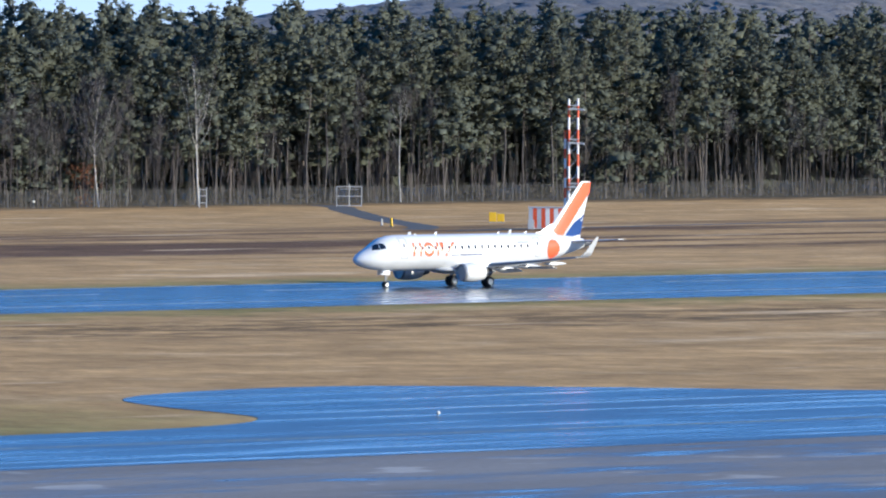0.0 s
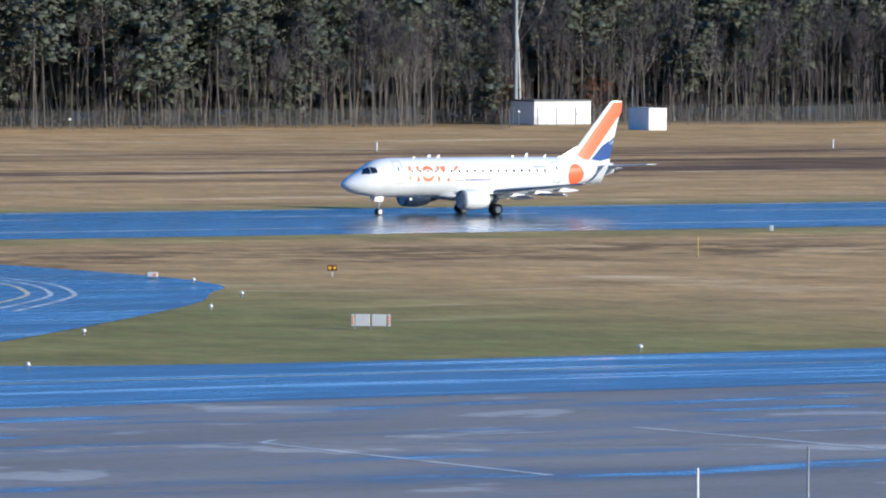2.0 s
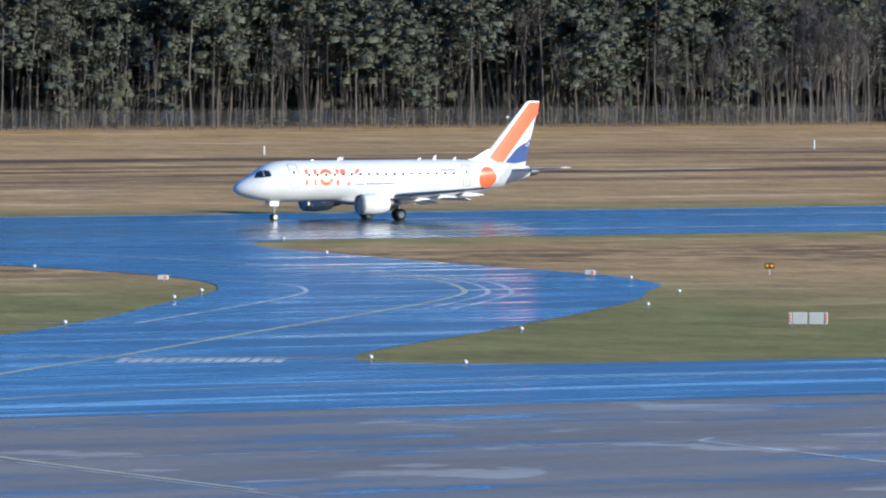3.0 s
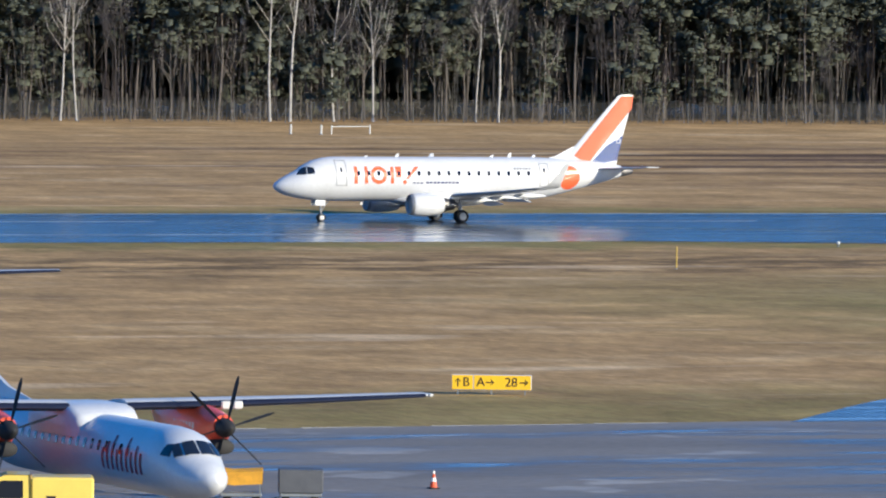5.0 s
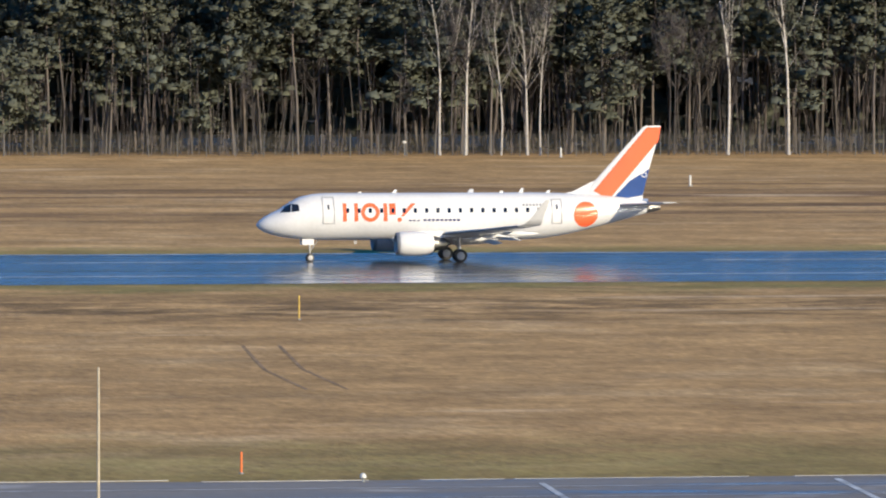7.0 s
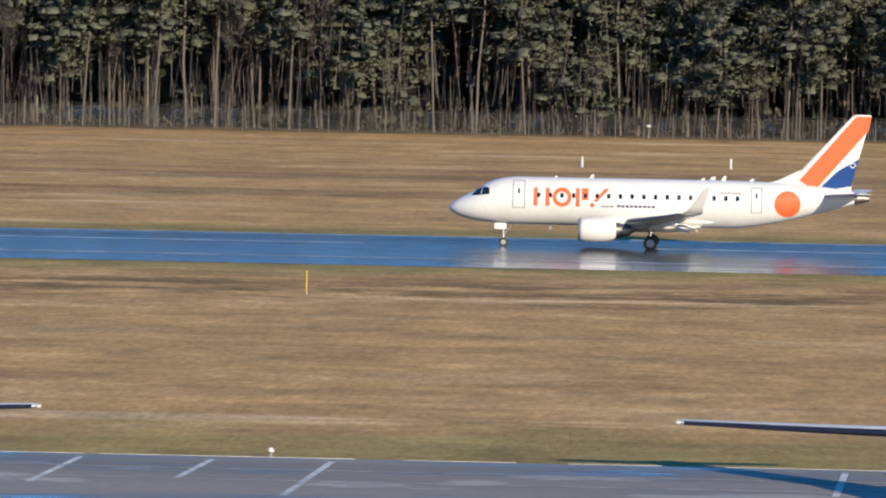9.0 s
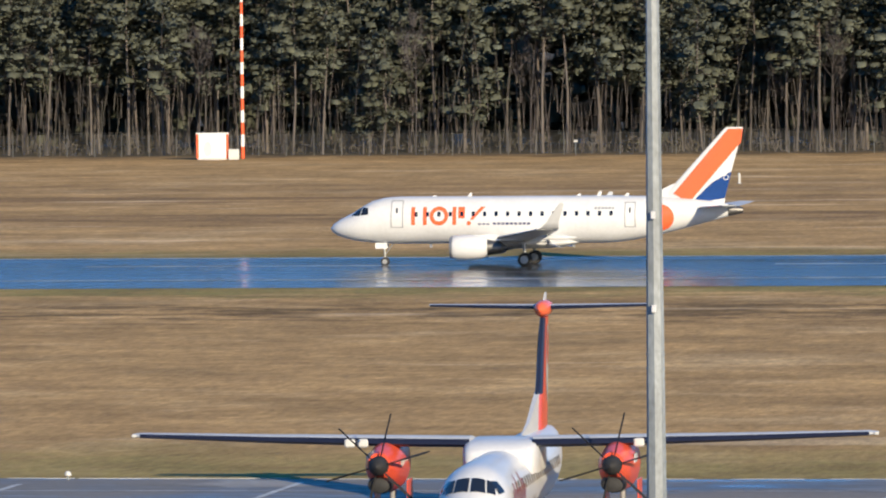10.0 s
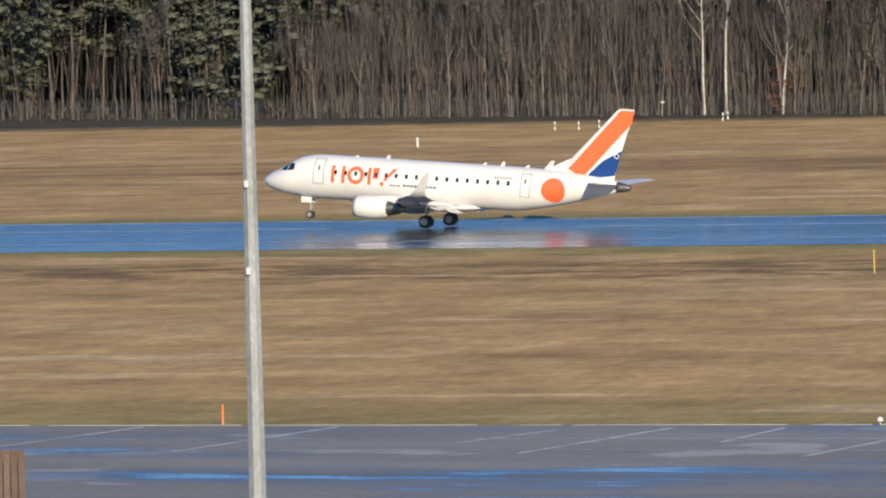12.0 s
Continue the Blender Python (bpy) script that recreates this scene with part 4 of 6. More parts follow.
def blades(rng, centres, count, spread, length, width, flat=0.6, core=0.0, sizes=None):
    """Small pointed leaves, count round each centre; core: the share of the clump that is closed by dense needles."""
    centres = np.asarray(centres)
    big = np.ones((len(centres), 1)) if sizes is None else np.asarray(sizes)[:, None]
    cores, spread = big * spread, np.repeat(big, count, axis=0) * spread
    n = len(centres) * count
    c = np.repeat(centres, count, axis=0) + np.clip(rng.normal(0, 1, (n, 3)), -1.5, 1.5) * spread
    d = rng.normal(0, 1, (n, 3)) * (1, 1, flat)
    d /= np.linalg.norm(d, axis=1)[:, None]
    e = np.cross(d, rng.normal(0, 1, (n, 3)))
    e /= np.linalg.norm(e, axis=1)[:, None] + 1e-9
    ln = rng.uniform(0.6, 1.3, (n, 1)) * length
    v = np.stack([c - d * ln / 2 - e * width / 2, c + d * ln / 2 - e * width * 0.2, c + d * ln * 0.35 + e * width / 2, c - d * ln * 0.4 + e * width * 0.4], 1).reshape(-1, 3)
    f = np.arange(4 * n).reshape(-1, 4)
    mid = np.repeat(centres, count, axis=0) - (0, 0, 0.5)
    nrm = np.repeat((c - mid) / (spread + 0.2), 4, axis=0)
    if core:
        box = np.array([(x, y, z) for z in (-1, 1) for y in (-1, 1) for x in (-1, 1)])
        k = len(centres)
        w = box * rng.uniform(0.3, 1.0, (k, 8, 3)) * cores[:, None, :] * core * rng.uniform(0.6, 1.4, (k, 1, 1))
        f = np.concatenate([f, (np.array([(0, 2, 3, 1), (4, 5, 7, 6), (0, 1, 5, 4), (2, 6, 7, 3), (0, 4, 6, 2), (1, 3, 7, 5)]) + (np.arange(k) * 8)[:, None, None]).reshape(-1, 4) + len(v)])
        v = np.concatenate([v, (w + centres[:, None, :]).reshape(-1, 3)])
        nrm = np.concatenate([nrm, ((w + (0, 0, 0.2)) / (cores[:, None, :] + 0.2)).reshape(-1, 3)])
    nrm = nrm / (np.linalg.norm(nrm, axis=1)[:, None] + 1e-9) * 0.5 + (0, 0, 0.45)
    return v, f, nrm


def arrays(shape):
    f = np.array([q if len(q) == 4 else (q[0], q[1], q[2], q[2]) for q in shape.f if len(q) <= 4])
    return np.array(shape.v), f


def pine(rng, h, low, count, leaf, wide=1.0, core=0.7):
    """Trunk with limbs, and a ragged crown of needle clumps from low to h."""
    lean = rng.normal(0, 0.022, 2)
    s = Shape()
    p = lambda z: (lean[0] * z + 0.2 * math.sin(z * 0.35 + lean[1] * 90), lean[1] * z + 0.15 * math.cos(z * 0.3), z)
    r0 = 0.08 + h * 0.0032
    s.tube([p(z) for z in (0, 0.4, h * 0.25, h * 0.5, h * 0.75, h * 0.96)], [r0 * 1.25, r0, r0 * 0.85, r0 * 0.68, r0 * 0.45, 0.04], 7)
    cl, sz = [], []
    k = int(13 + (h - low) * 1.9)
    for i in range(k):
        z = low + (h - low) * (i + rng.uniform(0, 1)) / k
        u = (z - low) / (h - low)
        reach = wide * (0.45 + 2.5 * math.sin(math.pi * min(1, 0.3 + 0.68 * u)) ** 0.8) * rng.uniform(0.4, 1.25)
        a = rng.uniform(0, 2 * math.pi)
        b = p(z * 0.97)
        q = (b[0] + math.cos(a) * reach, b[1] + math.sin(a) * reach, z + rng.uniform(-0.5, 0.5))
        s.tube([b, q], [0.045, 0.015], 4)
        cl += [q, tuple(b[j] * 0.45 + q[j] * 0.55 for j in range(3))]
        sz += [1.1 - 0.6 * u ** 4] * 2
    for i in range(7):  # dead snags below the crown
        z = low * rng.uniform(0.4, 1.0)
        a = rng.uniform(0, 6.28)
        b = p(z)
        s.tube([b, (b[0] + math.cos(a) * 1.1, b[1] + math.sin(a) * 1.1, z - rng.uniform(-0.1, 0.5))], [0.025, 0.01], 4)
    cl.append(p(h))
    sz.append(0.3)
    return arrays(s), blades(rng, cl, count, (0.8, 0.8, 0.46), leaf, leaf * 0.34, 0.6, core, sz)


def bare_tree(rng, h, r0, forks, twig_count, wobble=0.5):
    """A leafless tree: a bent stem, limbs that rise from it, fine twigs."""
    s = Shape()
    lean = rng.normal(0, 0.035, 2)
    ph = rng.uniform(0, 6)
    p = lambda z: (lean[0] * z + wobble * math.sin(z * 0.22 + ph) * z / h, lean[1] * z + wobble * math.cos(z * 0.19 + ph) * z / h, z)
    s.tube([p(h * u) for u in (0, 0.03, 0.2, 0.4, 0.6, 0.8, 1)], [r0 * 1.3, r0, r0 * 0.85, r0 * 0.7, r0 * 0.5, r0 * 0.3, 0.02], 6)
    ends = []
    for i in range(forks):
        z = h * rng.uniform(0.33, 0.93)
        a, ln = rng.uniform(0, 6.28), (h - z) * rng.uniform(0.35, 0.6) + 0.6
        b = Vector(p(z))
        o = Vector((math.cos(a), math.sin(a), 0))
        m = b + o * ln * 0.35 + Vector((0, 0, ln * 0.5))
        q = b + o * ln * 0.5 + Vector((0, 0, ln * 1.15))
        s.tube([b, m, q], [r0 * 0.34 * (1 - z / h) + 0.03, 0.03, 0.012], 4)
        ends += [tuple(m), tuple(q), tuple((m + q) / 2)]
    n = len(ends) * twig_count
    c = np.repeat(np.array(ends), twig_count, axis=0) + rng.normal(0, 0.28, (n, 3))
    d = rng.normal(0, 0.5, (n, 3)) + (0, 0, 0.75)
    d *= rng.uniform(0.5, 1.3, (n, 1))
    e = np.cross(d, rng.normal(0, 1, (n, 3)))
    e = e / (np.linalg.norm(e, axis=1)[:, None] + 1e-9) * 0.026
    v = np.stack([c - e, c + e, c + d + e * 0.3, c + d - e * 0.3], 1).reshape(-1, 3)
    return arrays(s), (v, np.arange(4 * n).reshape(-1, 4))


rng = np.random.default_rng(7)
PINES = [pine(rng, h, lo, 21, 0.56, 1.22) for h, lo in ((25, 10), (24, 8), (26, 12), (21, 7), (17, 5.5), (23, 9), (25, 13))]
FARPINES = [pine(rng, h, lo, 6, 0.75, 1.3, 1.0) for h, lo in ((26.8, 13), (27.3, 14), (26.5, 12), (27, 12))]
DEEPPINES = [pine(rng, h, lo, 1, 1.0, 1.3, 1.8) for h, lo in ((24, 1.0), (23, 0.8), (22, 1.2))]
YOUNGPINES = [pine(rng, h, lo, 17, 0.55) for h, lo in ((13, 3), (16, 4), (10, 2))]
BIRCHES = [bare_tree(rng, h, r, 16, 9, wob) for h, r, wob in ((21, 0.17, 0.9), (23, 0.19, 0.6), (18, 0.14, 1.1), (20, 0.16, 0.4), (16, 0.12, 0.7))]
STEMS = [bare_tree(rng, h, r, 13, 10, 0.5) for h, r in ((15, 0.08), (17, 0.09), (13, 0.07), (19, 0.10), (16, 0.08))]

pine_meshes = [(raw_mesh("trunk", *t, PINEBARK), raw_mesh("crown", c[0], c[1], NEEDLES, c[2])) for t, c in PINES]
young_meshes = [(raw_mesh("trunk", *t, PINEBARK), raw_mesh("crown", c[0], c[1], NEEDLES, c[2])) for t, c in YOUNGPINES]
birch_meshes = [(raw_mesh("trunk", *t, BIRCHBARK), raw_mesh("crown", *c, TWIG)) for t, c in BIRCHES]
stem_meshes = [(raw_mesh("trunk", *t, TWIG), raw_mesh("crown", *c, TWIG)) for t, c in STEMS]


def stature(x):
    """The wood is a little lower towards the east."""
    return float(np.interp(x, (650, 800, 950, 1100), (1.045, 1.055, 1.03, 1.01)))


def plant(name, meshes, x, y, turn, size, label, group):
    size *= stature(x)
    m = Matrix.Translation((x, y, 0)) @ Matrix.Rotation(turn, 4, "Z") @ Matrix.Scale(size, 4)
    t = thing(name, m, label, "tree", group)
    part("trunk", meshes[0], None, t)
    part("crown", meshes[1], None, t)


# the nearest trees of the edge, one by one
random.seed(21)
SPOTS = ((-329, 934), (-326, 936), (-318, 932), (-296, 927), (-263, 925), (181, 898), (184, 900), (188, 898), (191, 899), (192.5, 897), (214, 897), (221, 898), (300, 896), (323, 896), (325, 897), (349, 895), (351.5, 897), (357, 895),
         (362, 897), (375, 895), (378, 897), (435, 895), (449, 894), (452, 896), (464, 894), (468, 895), (654, 899), (738, 915), (758, 917), (800, 921))
for i, (x, y) in enumerate(SPOTS):
    plant("birch_tree", birch_meshes[i % 5], x, max(y, edge_y(x) + 2), random.uniform(0, 6.28), random.uniform(0.9, 1.12), "white-barked leafless birch at the forest edge", "birches at the forest edge")


def thicket(x):
    """How much of the edge is leafless young wood there."""
    return float(np.interp(x, (-470, -400, -375, -215, -190, 170, 200, 370, 400, 590, 620, 740, 770, 1100), (0.05, 0.08, 0.9, 0.9, 0.03, 0.03, 0.16, 0.16, 0.04, 0.05, 0.5, 0.5, 0.05, 0.04)))


x = -465.0
while x < 1040:
    x += random.uniform(2.8, 5.2)
    y = edge_y(x) + random.uniform(2, 9)
    if 640 < x < 660 and y < 916:
        continue
    if random.random() < thicket(x):
        plant("bare_tree", random.choice(stem_meshes), x, y, random.uniform(0, 6.28), random.uniform(0.85, 1.2), "slender leafless brown tree at the forest edge", "bare trees at the forest edge")
    elif random.random() < 0.22:
        plant("pine_tree", random.choice(young_meshes), x, y, random.uniform(0, 6.28), random.uniform(0.8, 1.1), "young dark green pine at the forest edge", "pines at the forest edge")
    else:
        plant("pine_tree", random.choice(pine_meshes), x, y + 2, random.uniform(0, 6.28), random.uniform(0.88, 1.08), "tall dark green pine with a bare trunk", "pines at the forest edge")


def woods(name, protos, spots, mats, label):
    """A stretch of far trees joined into one trunk mesh and one crown mesh."""
    acc, nrm = [[], [], [], []], []
    off = [0, 0]
    for x, y, turn, size, k in spots:
        c, s = math.cos(turn) * size, math.sin(turn) * size
        for j in (0, 1):
            v, f = protos[k % len(protos)][j][:2]
            w = np.empty_like(v)
            w[:, 0], w[:, 1], w[:, 2] = v[:, 0] * c - v[:, 1] * s + x, v[:, 0] * s + v[:, 1] * c + y, v[:, 2] * size
            acc[j].append(w)
            acc[2 + j].append(f + off[j])
            off[j] += len(v)
            if len(protos[k % len(protos)][j]) > 2:
                q = protos[k % len(protos)][j][2]
                nrm.append(np.stack([q[:, 0] * c - q[:, 1] * s, q[:, 0] * s + q[:, 1] * c, q[:, 2] * size], 1))
    root = thing(name, Matrix(), label, "forest", kind="stuff")
    for j, nm in ((0, "trunks"), (1, "crowns")):
        tagged(part(nm, raw_mesh(nm, np.concatenate(acc[j]), np.concatenate(acc[2 + j]), mats[j], np.concatenate(nrm) if j and nrm else None), None, root), kind="stuff")


rows = []
for depth, gap in ((12, 6.0), (19, 4.6), (30, 4.8), (44, 3.6)):
    x = -500.0
    while x < 1120:
        x += gap * random.uniform(0.55, 1.45)
        rows.append((x, edge_y(x) + depth + random.uniform(-3, 3), random.uniform(0, 6.28), random.uniform(0.98, 1.065) * stature(x), random.randrange(99), depth))
woods("pine_wood", PINES[:4] + PINES[4:], [r[:5] for r in rows if r[5] < 15], (PINEBARK, NEEDLES), "dense dark pine forest behind the fence")
woods("far_pine_wood", FARPINES, [r[:5] for r in rows if 15 < r[5] < 40], (PINEBARK, NEEDLES), "crowded treetops of the pine forest")
woods("deep_pine_wood", DEEPPINES, [r[:5] for r in rows if r[5] > 40], (PINEBARK, NEEDLES), "shaded low branches in the depth of the pine forest")
thin = []
x = -480.0
while x < 1060:
    x += random.uniform(0.35, 1.1) / (0.06 + thicket(x) ** 1.3)
    thin.append((x, edge_y(x) + random.uniform(1.5, 16), random.uniform(0, 6.28), random.uniform(0.55, 1.05), random.randrange(99)))
woods("bare_wood", STEMS, thin, (TWIG, TWIG), "grey-brown leafless young wood at the forest edge")
YOUNGBIRCHES = [bare_tree(rng, h, r, 9, 8, 0.5) for h, r in ((13, 0.06), (15, 0.07), (11, 0.05), (16, 0.075))]
young = []
for x0, x1, gap in ((-388, -195, 1.3), (175, 380, 6.0), (420, 470, 5.0), (600, 740, 4)):
    x = x0
    while x < x1:
        x += gap * random.uniform(0.4, 1.7)
        young.append((x, edge_y(x) + random.uniform(1, 12), random.uniform(0, 6.28), random.uniform(0.7, 1.15), random.randrange(99)))
woods("young_birch_wood", YOUNGBIRCHES, young, (YOUNGBARK, TWIG), "slender pale leafless birches crowding the forest edge")

# fine leafless saplings between the trunks
SAPLING = material("dull_purple_brown_saplings", (0.072, 0.058, 0.058), 0.9, vary=0.2, scale=0.1, second=(0.06, 0.056, 0.05), island=0.4)
k = 17000
sx, depth = np.where(rng.uniform(0, 1, k) < 0.45, rng.uniform(-390, -200, k), rng.uniform(-480, 1080, k)), rng.gamma(2.2, 3.0, k)
sy = np.array([edge_y(q) for q in sx]) + 1.0 + depth
top = rng.gamma(3.0, 1.5, k) * np.where(sx < -195, 1.7, 1.0) + 0.8
foot = np.where(rng.uniform(0, 1, k) < 0.45, 0.0, rng.uniform(0.3, 6.0, k))
lean = rng.normal(0, 0.09, (k, 2)) * top[:, None]
half = rng.uniform(0.018, 0.045, k)
p0, p1 = np.stack([sx, sy, foot], 1), np.stack([sx + lean[:, 0], sy + lean[:, 1], foot + top], 1)
wd = np.stack([half, rng.normal(0, 0.02, k), np.zeros(k)], 1)
tagged(new("sapling_thicket", raw_mesh("sapling_thicket", np.stack([p0 - wd, p0 + wd, p1 + wd * 0.4, p1 - wd * 0.4], 1).reshape(-1, 3), np.arange(4 * k).reshape(-1, 4), SAPLING)), "thin purple-brown leafless saplings and twigs between trunks", "undergrowth", kind="stuff")

# undergrowth along the fence
c, x = [], -480.0
while x < 1080:
    x += random.uniform(0.5, 1.7)
    h = random.uniform(0.4, 2.4)
    y = edge_y(x) + random.uniform(0.5, 24)
    c += [(x, y, h * 0.3), (x + 0.3, y, h * 0.75), (x - 0.4, y + 0.3, h)]
brush = raw_mesh("undergrowth", *blades(rng, c, 12, (0.6, 0.6, 0.45), 0.7, 0.07, 1.6)[:2], BRUSH)
tagged(new("undergrowth", brush), "brown leafless undergrowth below the trees", "undergrowth", kind="stuff")
for x, y in ((652, 903), (668, 905), (-318, 935), (-268, 930), (736, 918)):
    c = [(random.uniform(-2, 2), random.uniform(-1.5, 1.5), random.uniform(0.5, 6)) for k in range(40)]
    t = thing("beech_bush", pose(x, max(y, edge_y(x) + 3), 0), "bush with withered rust-brown leaves", "bush", "rust-brown bushes")
    part("stem", Shape().tube([(0, 0, 0), (0.1, 0, 3), (0, 0.2, 6)], [0.08, 0.06, 0.02], 6).tube([(0, 0, 1), (1.4, 0.2, 4)], [0.04, 0.015], 5).tube([(0, 0, 1.2), (-1.3, 0.3, 3.8)], [0.04, 0.015], 5), TWIG, t)
    part("foliage", raw_mesh("foliage", *blades(rng, c, 9, (0.4, 0.4, 0.4), 0.3, 0.2, 1.0)[:2], RUST), None, t)

# wooded hill on the horizon: one canopy of rounded crowns
hx, hy = np.linspace(1250, 3050, 620), np.concatenate([[1960, 2030], np.linspace(2060, 2460, 70), [2560, 2900]])
X, Y = np.meshgrid(hx, hy)
crest = np.interp(X / Y * 2300, (1500, 1700, 1860, 1979, 2055, 2141, 2159, 2260, 2600, 3000), (16, 21, 31, 41.5, 47.5, 53, 54, 54.5, 49, 40))
rise = np.interp(Y, (1960, 2030, 2250, 2420, 2560, 2900), (0.0, 0.5, 0.84, 1.0, 0.96, 0.5))
X = X + rng.normal(0, 0.8, X.shape)
Z = crest * rise + np.where(rise > 0.3, rng.normal(0, 0.62, X.shape) + 0.35 * np.sin(X * 0.21 + 3 * np.sin(Y * 0.05)) * np.sin(Y * 0.13 + X * 0.04), 0) - 0.5
hq = (np.arange(len(hy) - 1)[:, None] * len(hx) + np.arange(len(hx) - 1)).ravel()
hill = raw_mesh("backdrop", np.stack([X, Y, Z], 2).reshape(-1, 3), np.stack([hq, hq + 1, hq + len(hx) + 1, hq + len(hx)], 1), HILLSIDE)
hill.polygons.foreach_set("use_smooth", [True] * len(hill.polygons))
tagged(new("backdrop", hill), "wooded hill beyond the forest, distance haze painted into its grey-brown", "hill", kind="structure")


# ---------------------------------------------------------------- fence along the forest
def fence_y(x):
    return edge_y(x) - 2.5 - (14.0 if 626 < x < 700 else 0.0)


fence = thing("perimeter_fence", Matrix(), "grey chain-link perimeter fence on steel posts", "fence", kind="structure")
post_mesh = Shape().box(-0.045, -0.045, 0, 0.045, 0.045, 2.5).add([(-0.03, 0, 2.5), (0.03, 0, 2.5), (0.03, -0.35, 2.85), (-0.03, -0.35, 2.85), (-0.03, 0.05, 2.5), (0.03, 0.05, 2.5), (0.03, -0.31, 2.88), (-0.03, -0.31, 2.88)],
                                                                  [(0, 1, 2, 3), (4, 7, 6, 5), (0, 3, 7, 4), (1, 5, 6, 2), (3, 2, 6, 7)]).mesh("post")
post_mesh.materials.append(FENCEPOST)
rest, chain, x = Shape(), Shape(), -470.0
xs = []
while x < 1070:
    xs.append(x)
    x += 3.2
for i, x in enumerate(xs):
    if -440 < x < 515:
        p = new("post", post_mesh)
        p.parent, p.location = fence, (x, fence_y(x), 0)
    else:
        rest.box(x - 0.045, fence_y(x) - 0.045, 0, x + 0.045, fence_y(x) + 0.045, 2.6)
for a, b in zip(xs, xs[1:]):
    ya, yb = fence_y(a) - 0.06, fence_y(b) - 0.06
    chain.add([(a, ya, 0.05), (b, yb, 0.05), (b, yb, 2.45), (a, ya, 2.45)], [(0, 1, 2, 3)])
for z in (2.45, 2.7):
    for a, b in zip(xs, xs[1:]):
        ya, yb = fence_y(a) - 0.08, fence_y(b) - 0.08
        rest.add([(a, ya, z - 0.008), (b, yb, z - 0.008), (b, yb, z + 0.008), (a, ya, z + 0.008)], [(0, 1, 2, 3)])
tagged(part("posts_and_wires", rest, FENCEPOST, fence), kind="stuff")
part("mesh_panel", chain, CHAIN, fence, "fine grey chain-link mesh")


def facing(x, y, z=0.0):
    """A pose on the ground that turns its -y side to the terrace."""
    return pose(x, y, z, 0, 0, -math.degrees(math.atan2(x, y)))


def lettering(text, size, x, z, mat, parent, y=-0.075):
    c = bpy.data.curves.new("lettering", "FONT")
    c.body, c.size, c.extrude, c.align_x, c.align_y = text, size, 0.004, "CENTER", "CENTER"
    me = bpy.data.meshes.new_from_object(new("tmp", c))
    bpy.data.objects.remove(bpy.data.objects["tmp"])
    me.materials.clear()
    me.materials.append(mat)
    ob = new("lettering", me)
    ob.parent, ob.matrix_basis = parent, pose(x, y, z, 90)
    return ob


def arrow(x, z, size, angle, mat, parent):
    s, c, q = Shape(), math.cos(radians(angle)), math.sin(radians(angle))
    for poly in (((-0.5, -0.07), (0.3, -0.07), (0.3, 0.07), (-0.5, 0.07)), ((0.12, 0.34), (0.5, 0.0), (0.36, 0.0), (0.02, 0.30)), ((0.12, -0.34), (0.02, -0.30), (0.36, 0.0), (0.5, 0.0))):
        s.add([(x + (u * c - v * q) * size, -0.076, z + (u * q + v * c) * size) for u, v in poly], [(0, 1, 2, 3)])
    return part("arrow", s, mat, parent)


def sign(x, y, w, h, low, label, panels):
    """A lit box sign on short legs; panels are (from, to, material)."""
    t = thing("airfield_sign", facing(x, y), label, "sign", "airfield signs")
    part("housing", Shape().box(-w / 2, -0.05, low, w / 2, 0.1, low + h, 0.02), GREYPANEL, t)
    for a, b, m in panels:
        part("panel", Shape().box(-w / 2 + a * w + 0.03, -0.065, low + 0.03, -w / 2 + b * w - 0.03, -0.045, low + h - 0.03), m, t)
    for k in range(3):
        u = (-0.42 + 0.42 * k) * w
        part("leg", Shape().box(u - 0.03, -0.01, 0, u + 0.03, 0.05, low + 0.01), GALV, t)
    return t


s = sign(152.9, 363.2, 3.85, 0.74, 0.22, "yellow direction sign with black letters and arrows", ((0, 0.275, SIGNYELLOW), (0.275, 1, SIGNYELLOW)))
arrow(-1.62, 0.59, 0.42, 90, SIGNBLACK, s)
lettering("B", 0.62, -1.22, 0.59, SIGNBLACK, s)
lettering("A", 0.62, -0.52, 0.59, SIGNBLACK, s)
arrow(-0.08, 0.59, 0.42, 0, SIGNBLACK, s)
lettering("28", 0.62, 0.95, 0.59, SIGNBLACK, s)
arrow(1.56, 0.59, 0.42, 0, SIGNBLACK, s)
s = sign(262.1, 480.7, 3.1, 0.74, 0.2, "black and red runway holding sign with white numbers", ((0, 0.34, SIGNBLACK), (0.34, 1, SIGNRED)))
lettering("B", 0.6, -1.02, 0.57, SIGNYELLOW, s)
lettering("10-28", 0.6, 0.5, 0.57, SIGNWHITE, s)
s = sign(263.3, 504.6, 3.1, 0.68, 0.15, "yellow distance sign with unreadable black writing", ((0, 1, SIGNYELLOW),))
for k in range(8):
    part("lettering_bar", Shape().box(-1.3 + 0.34 * k, -0.075, 0.42, -1.08 + 0.34 * k, -0.064, 0.58), SIGNBLACK, s)
s = sign(201.8, 407.8, 2.5, 0.68, 0.15, "red category holding sign with white writing", ((0, 1, SIGNRED),))
lettering("CAT II/III", 0.52, 0.0, 0.49, SIGNWHITE, s)
t = thing("airfield_sign", facing(277.7, 403.8), "pale grey back of a twin sign with orange ends", "sign", "airfield signs")
for u in (-0.5, 0.5):
    part("panel", Shape().box(u - 0.44, -0.04, 0.2, u + 0.44, 0.04, 0.92, 0.02), SIGNWHITE, t, "pale grey panel")
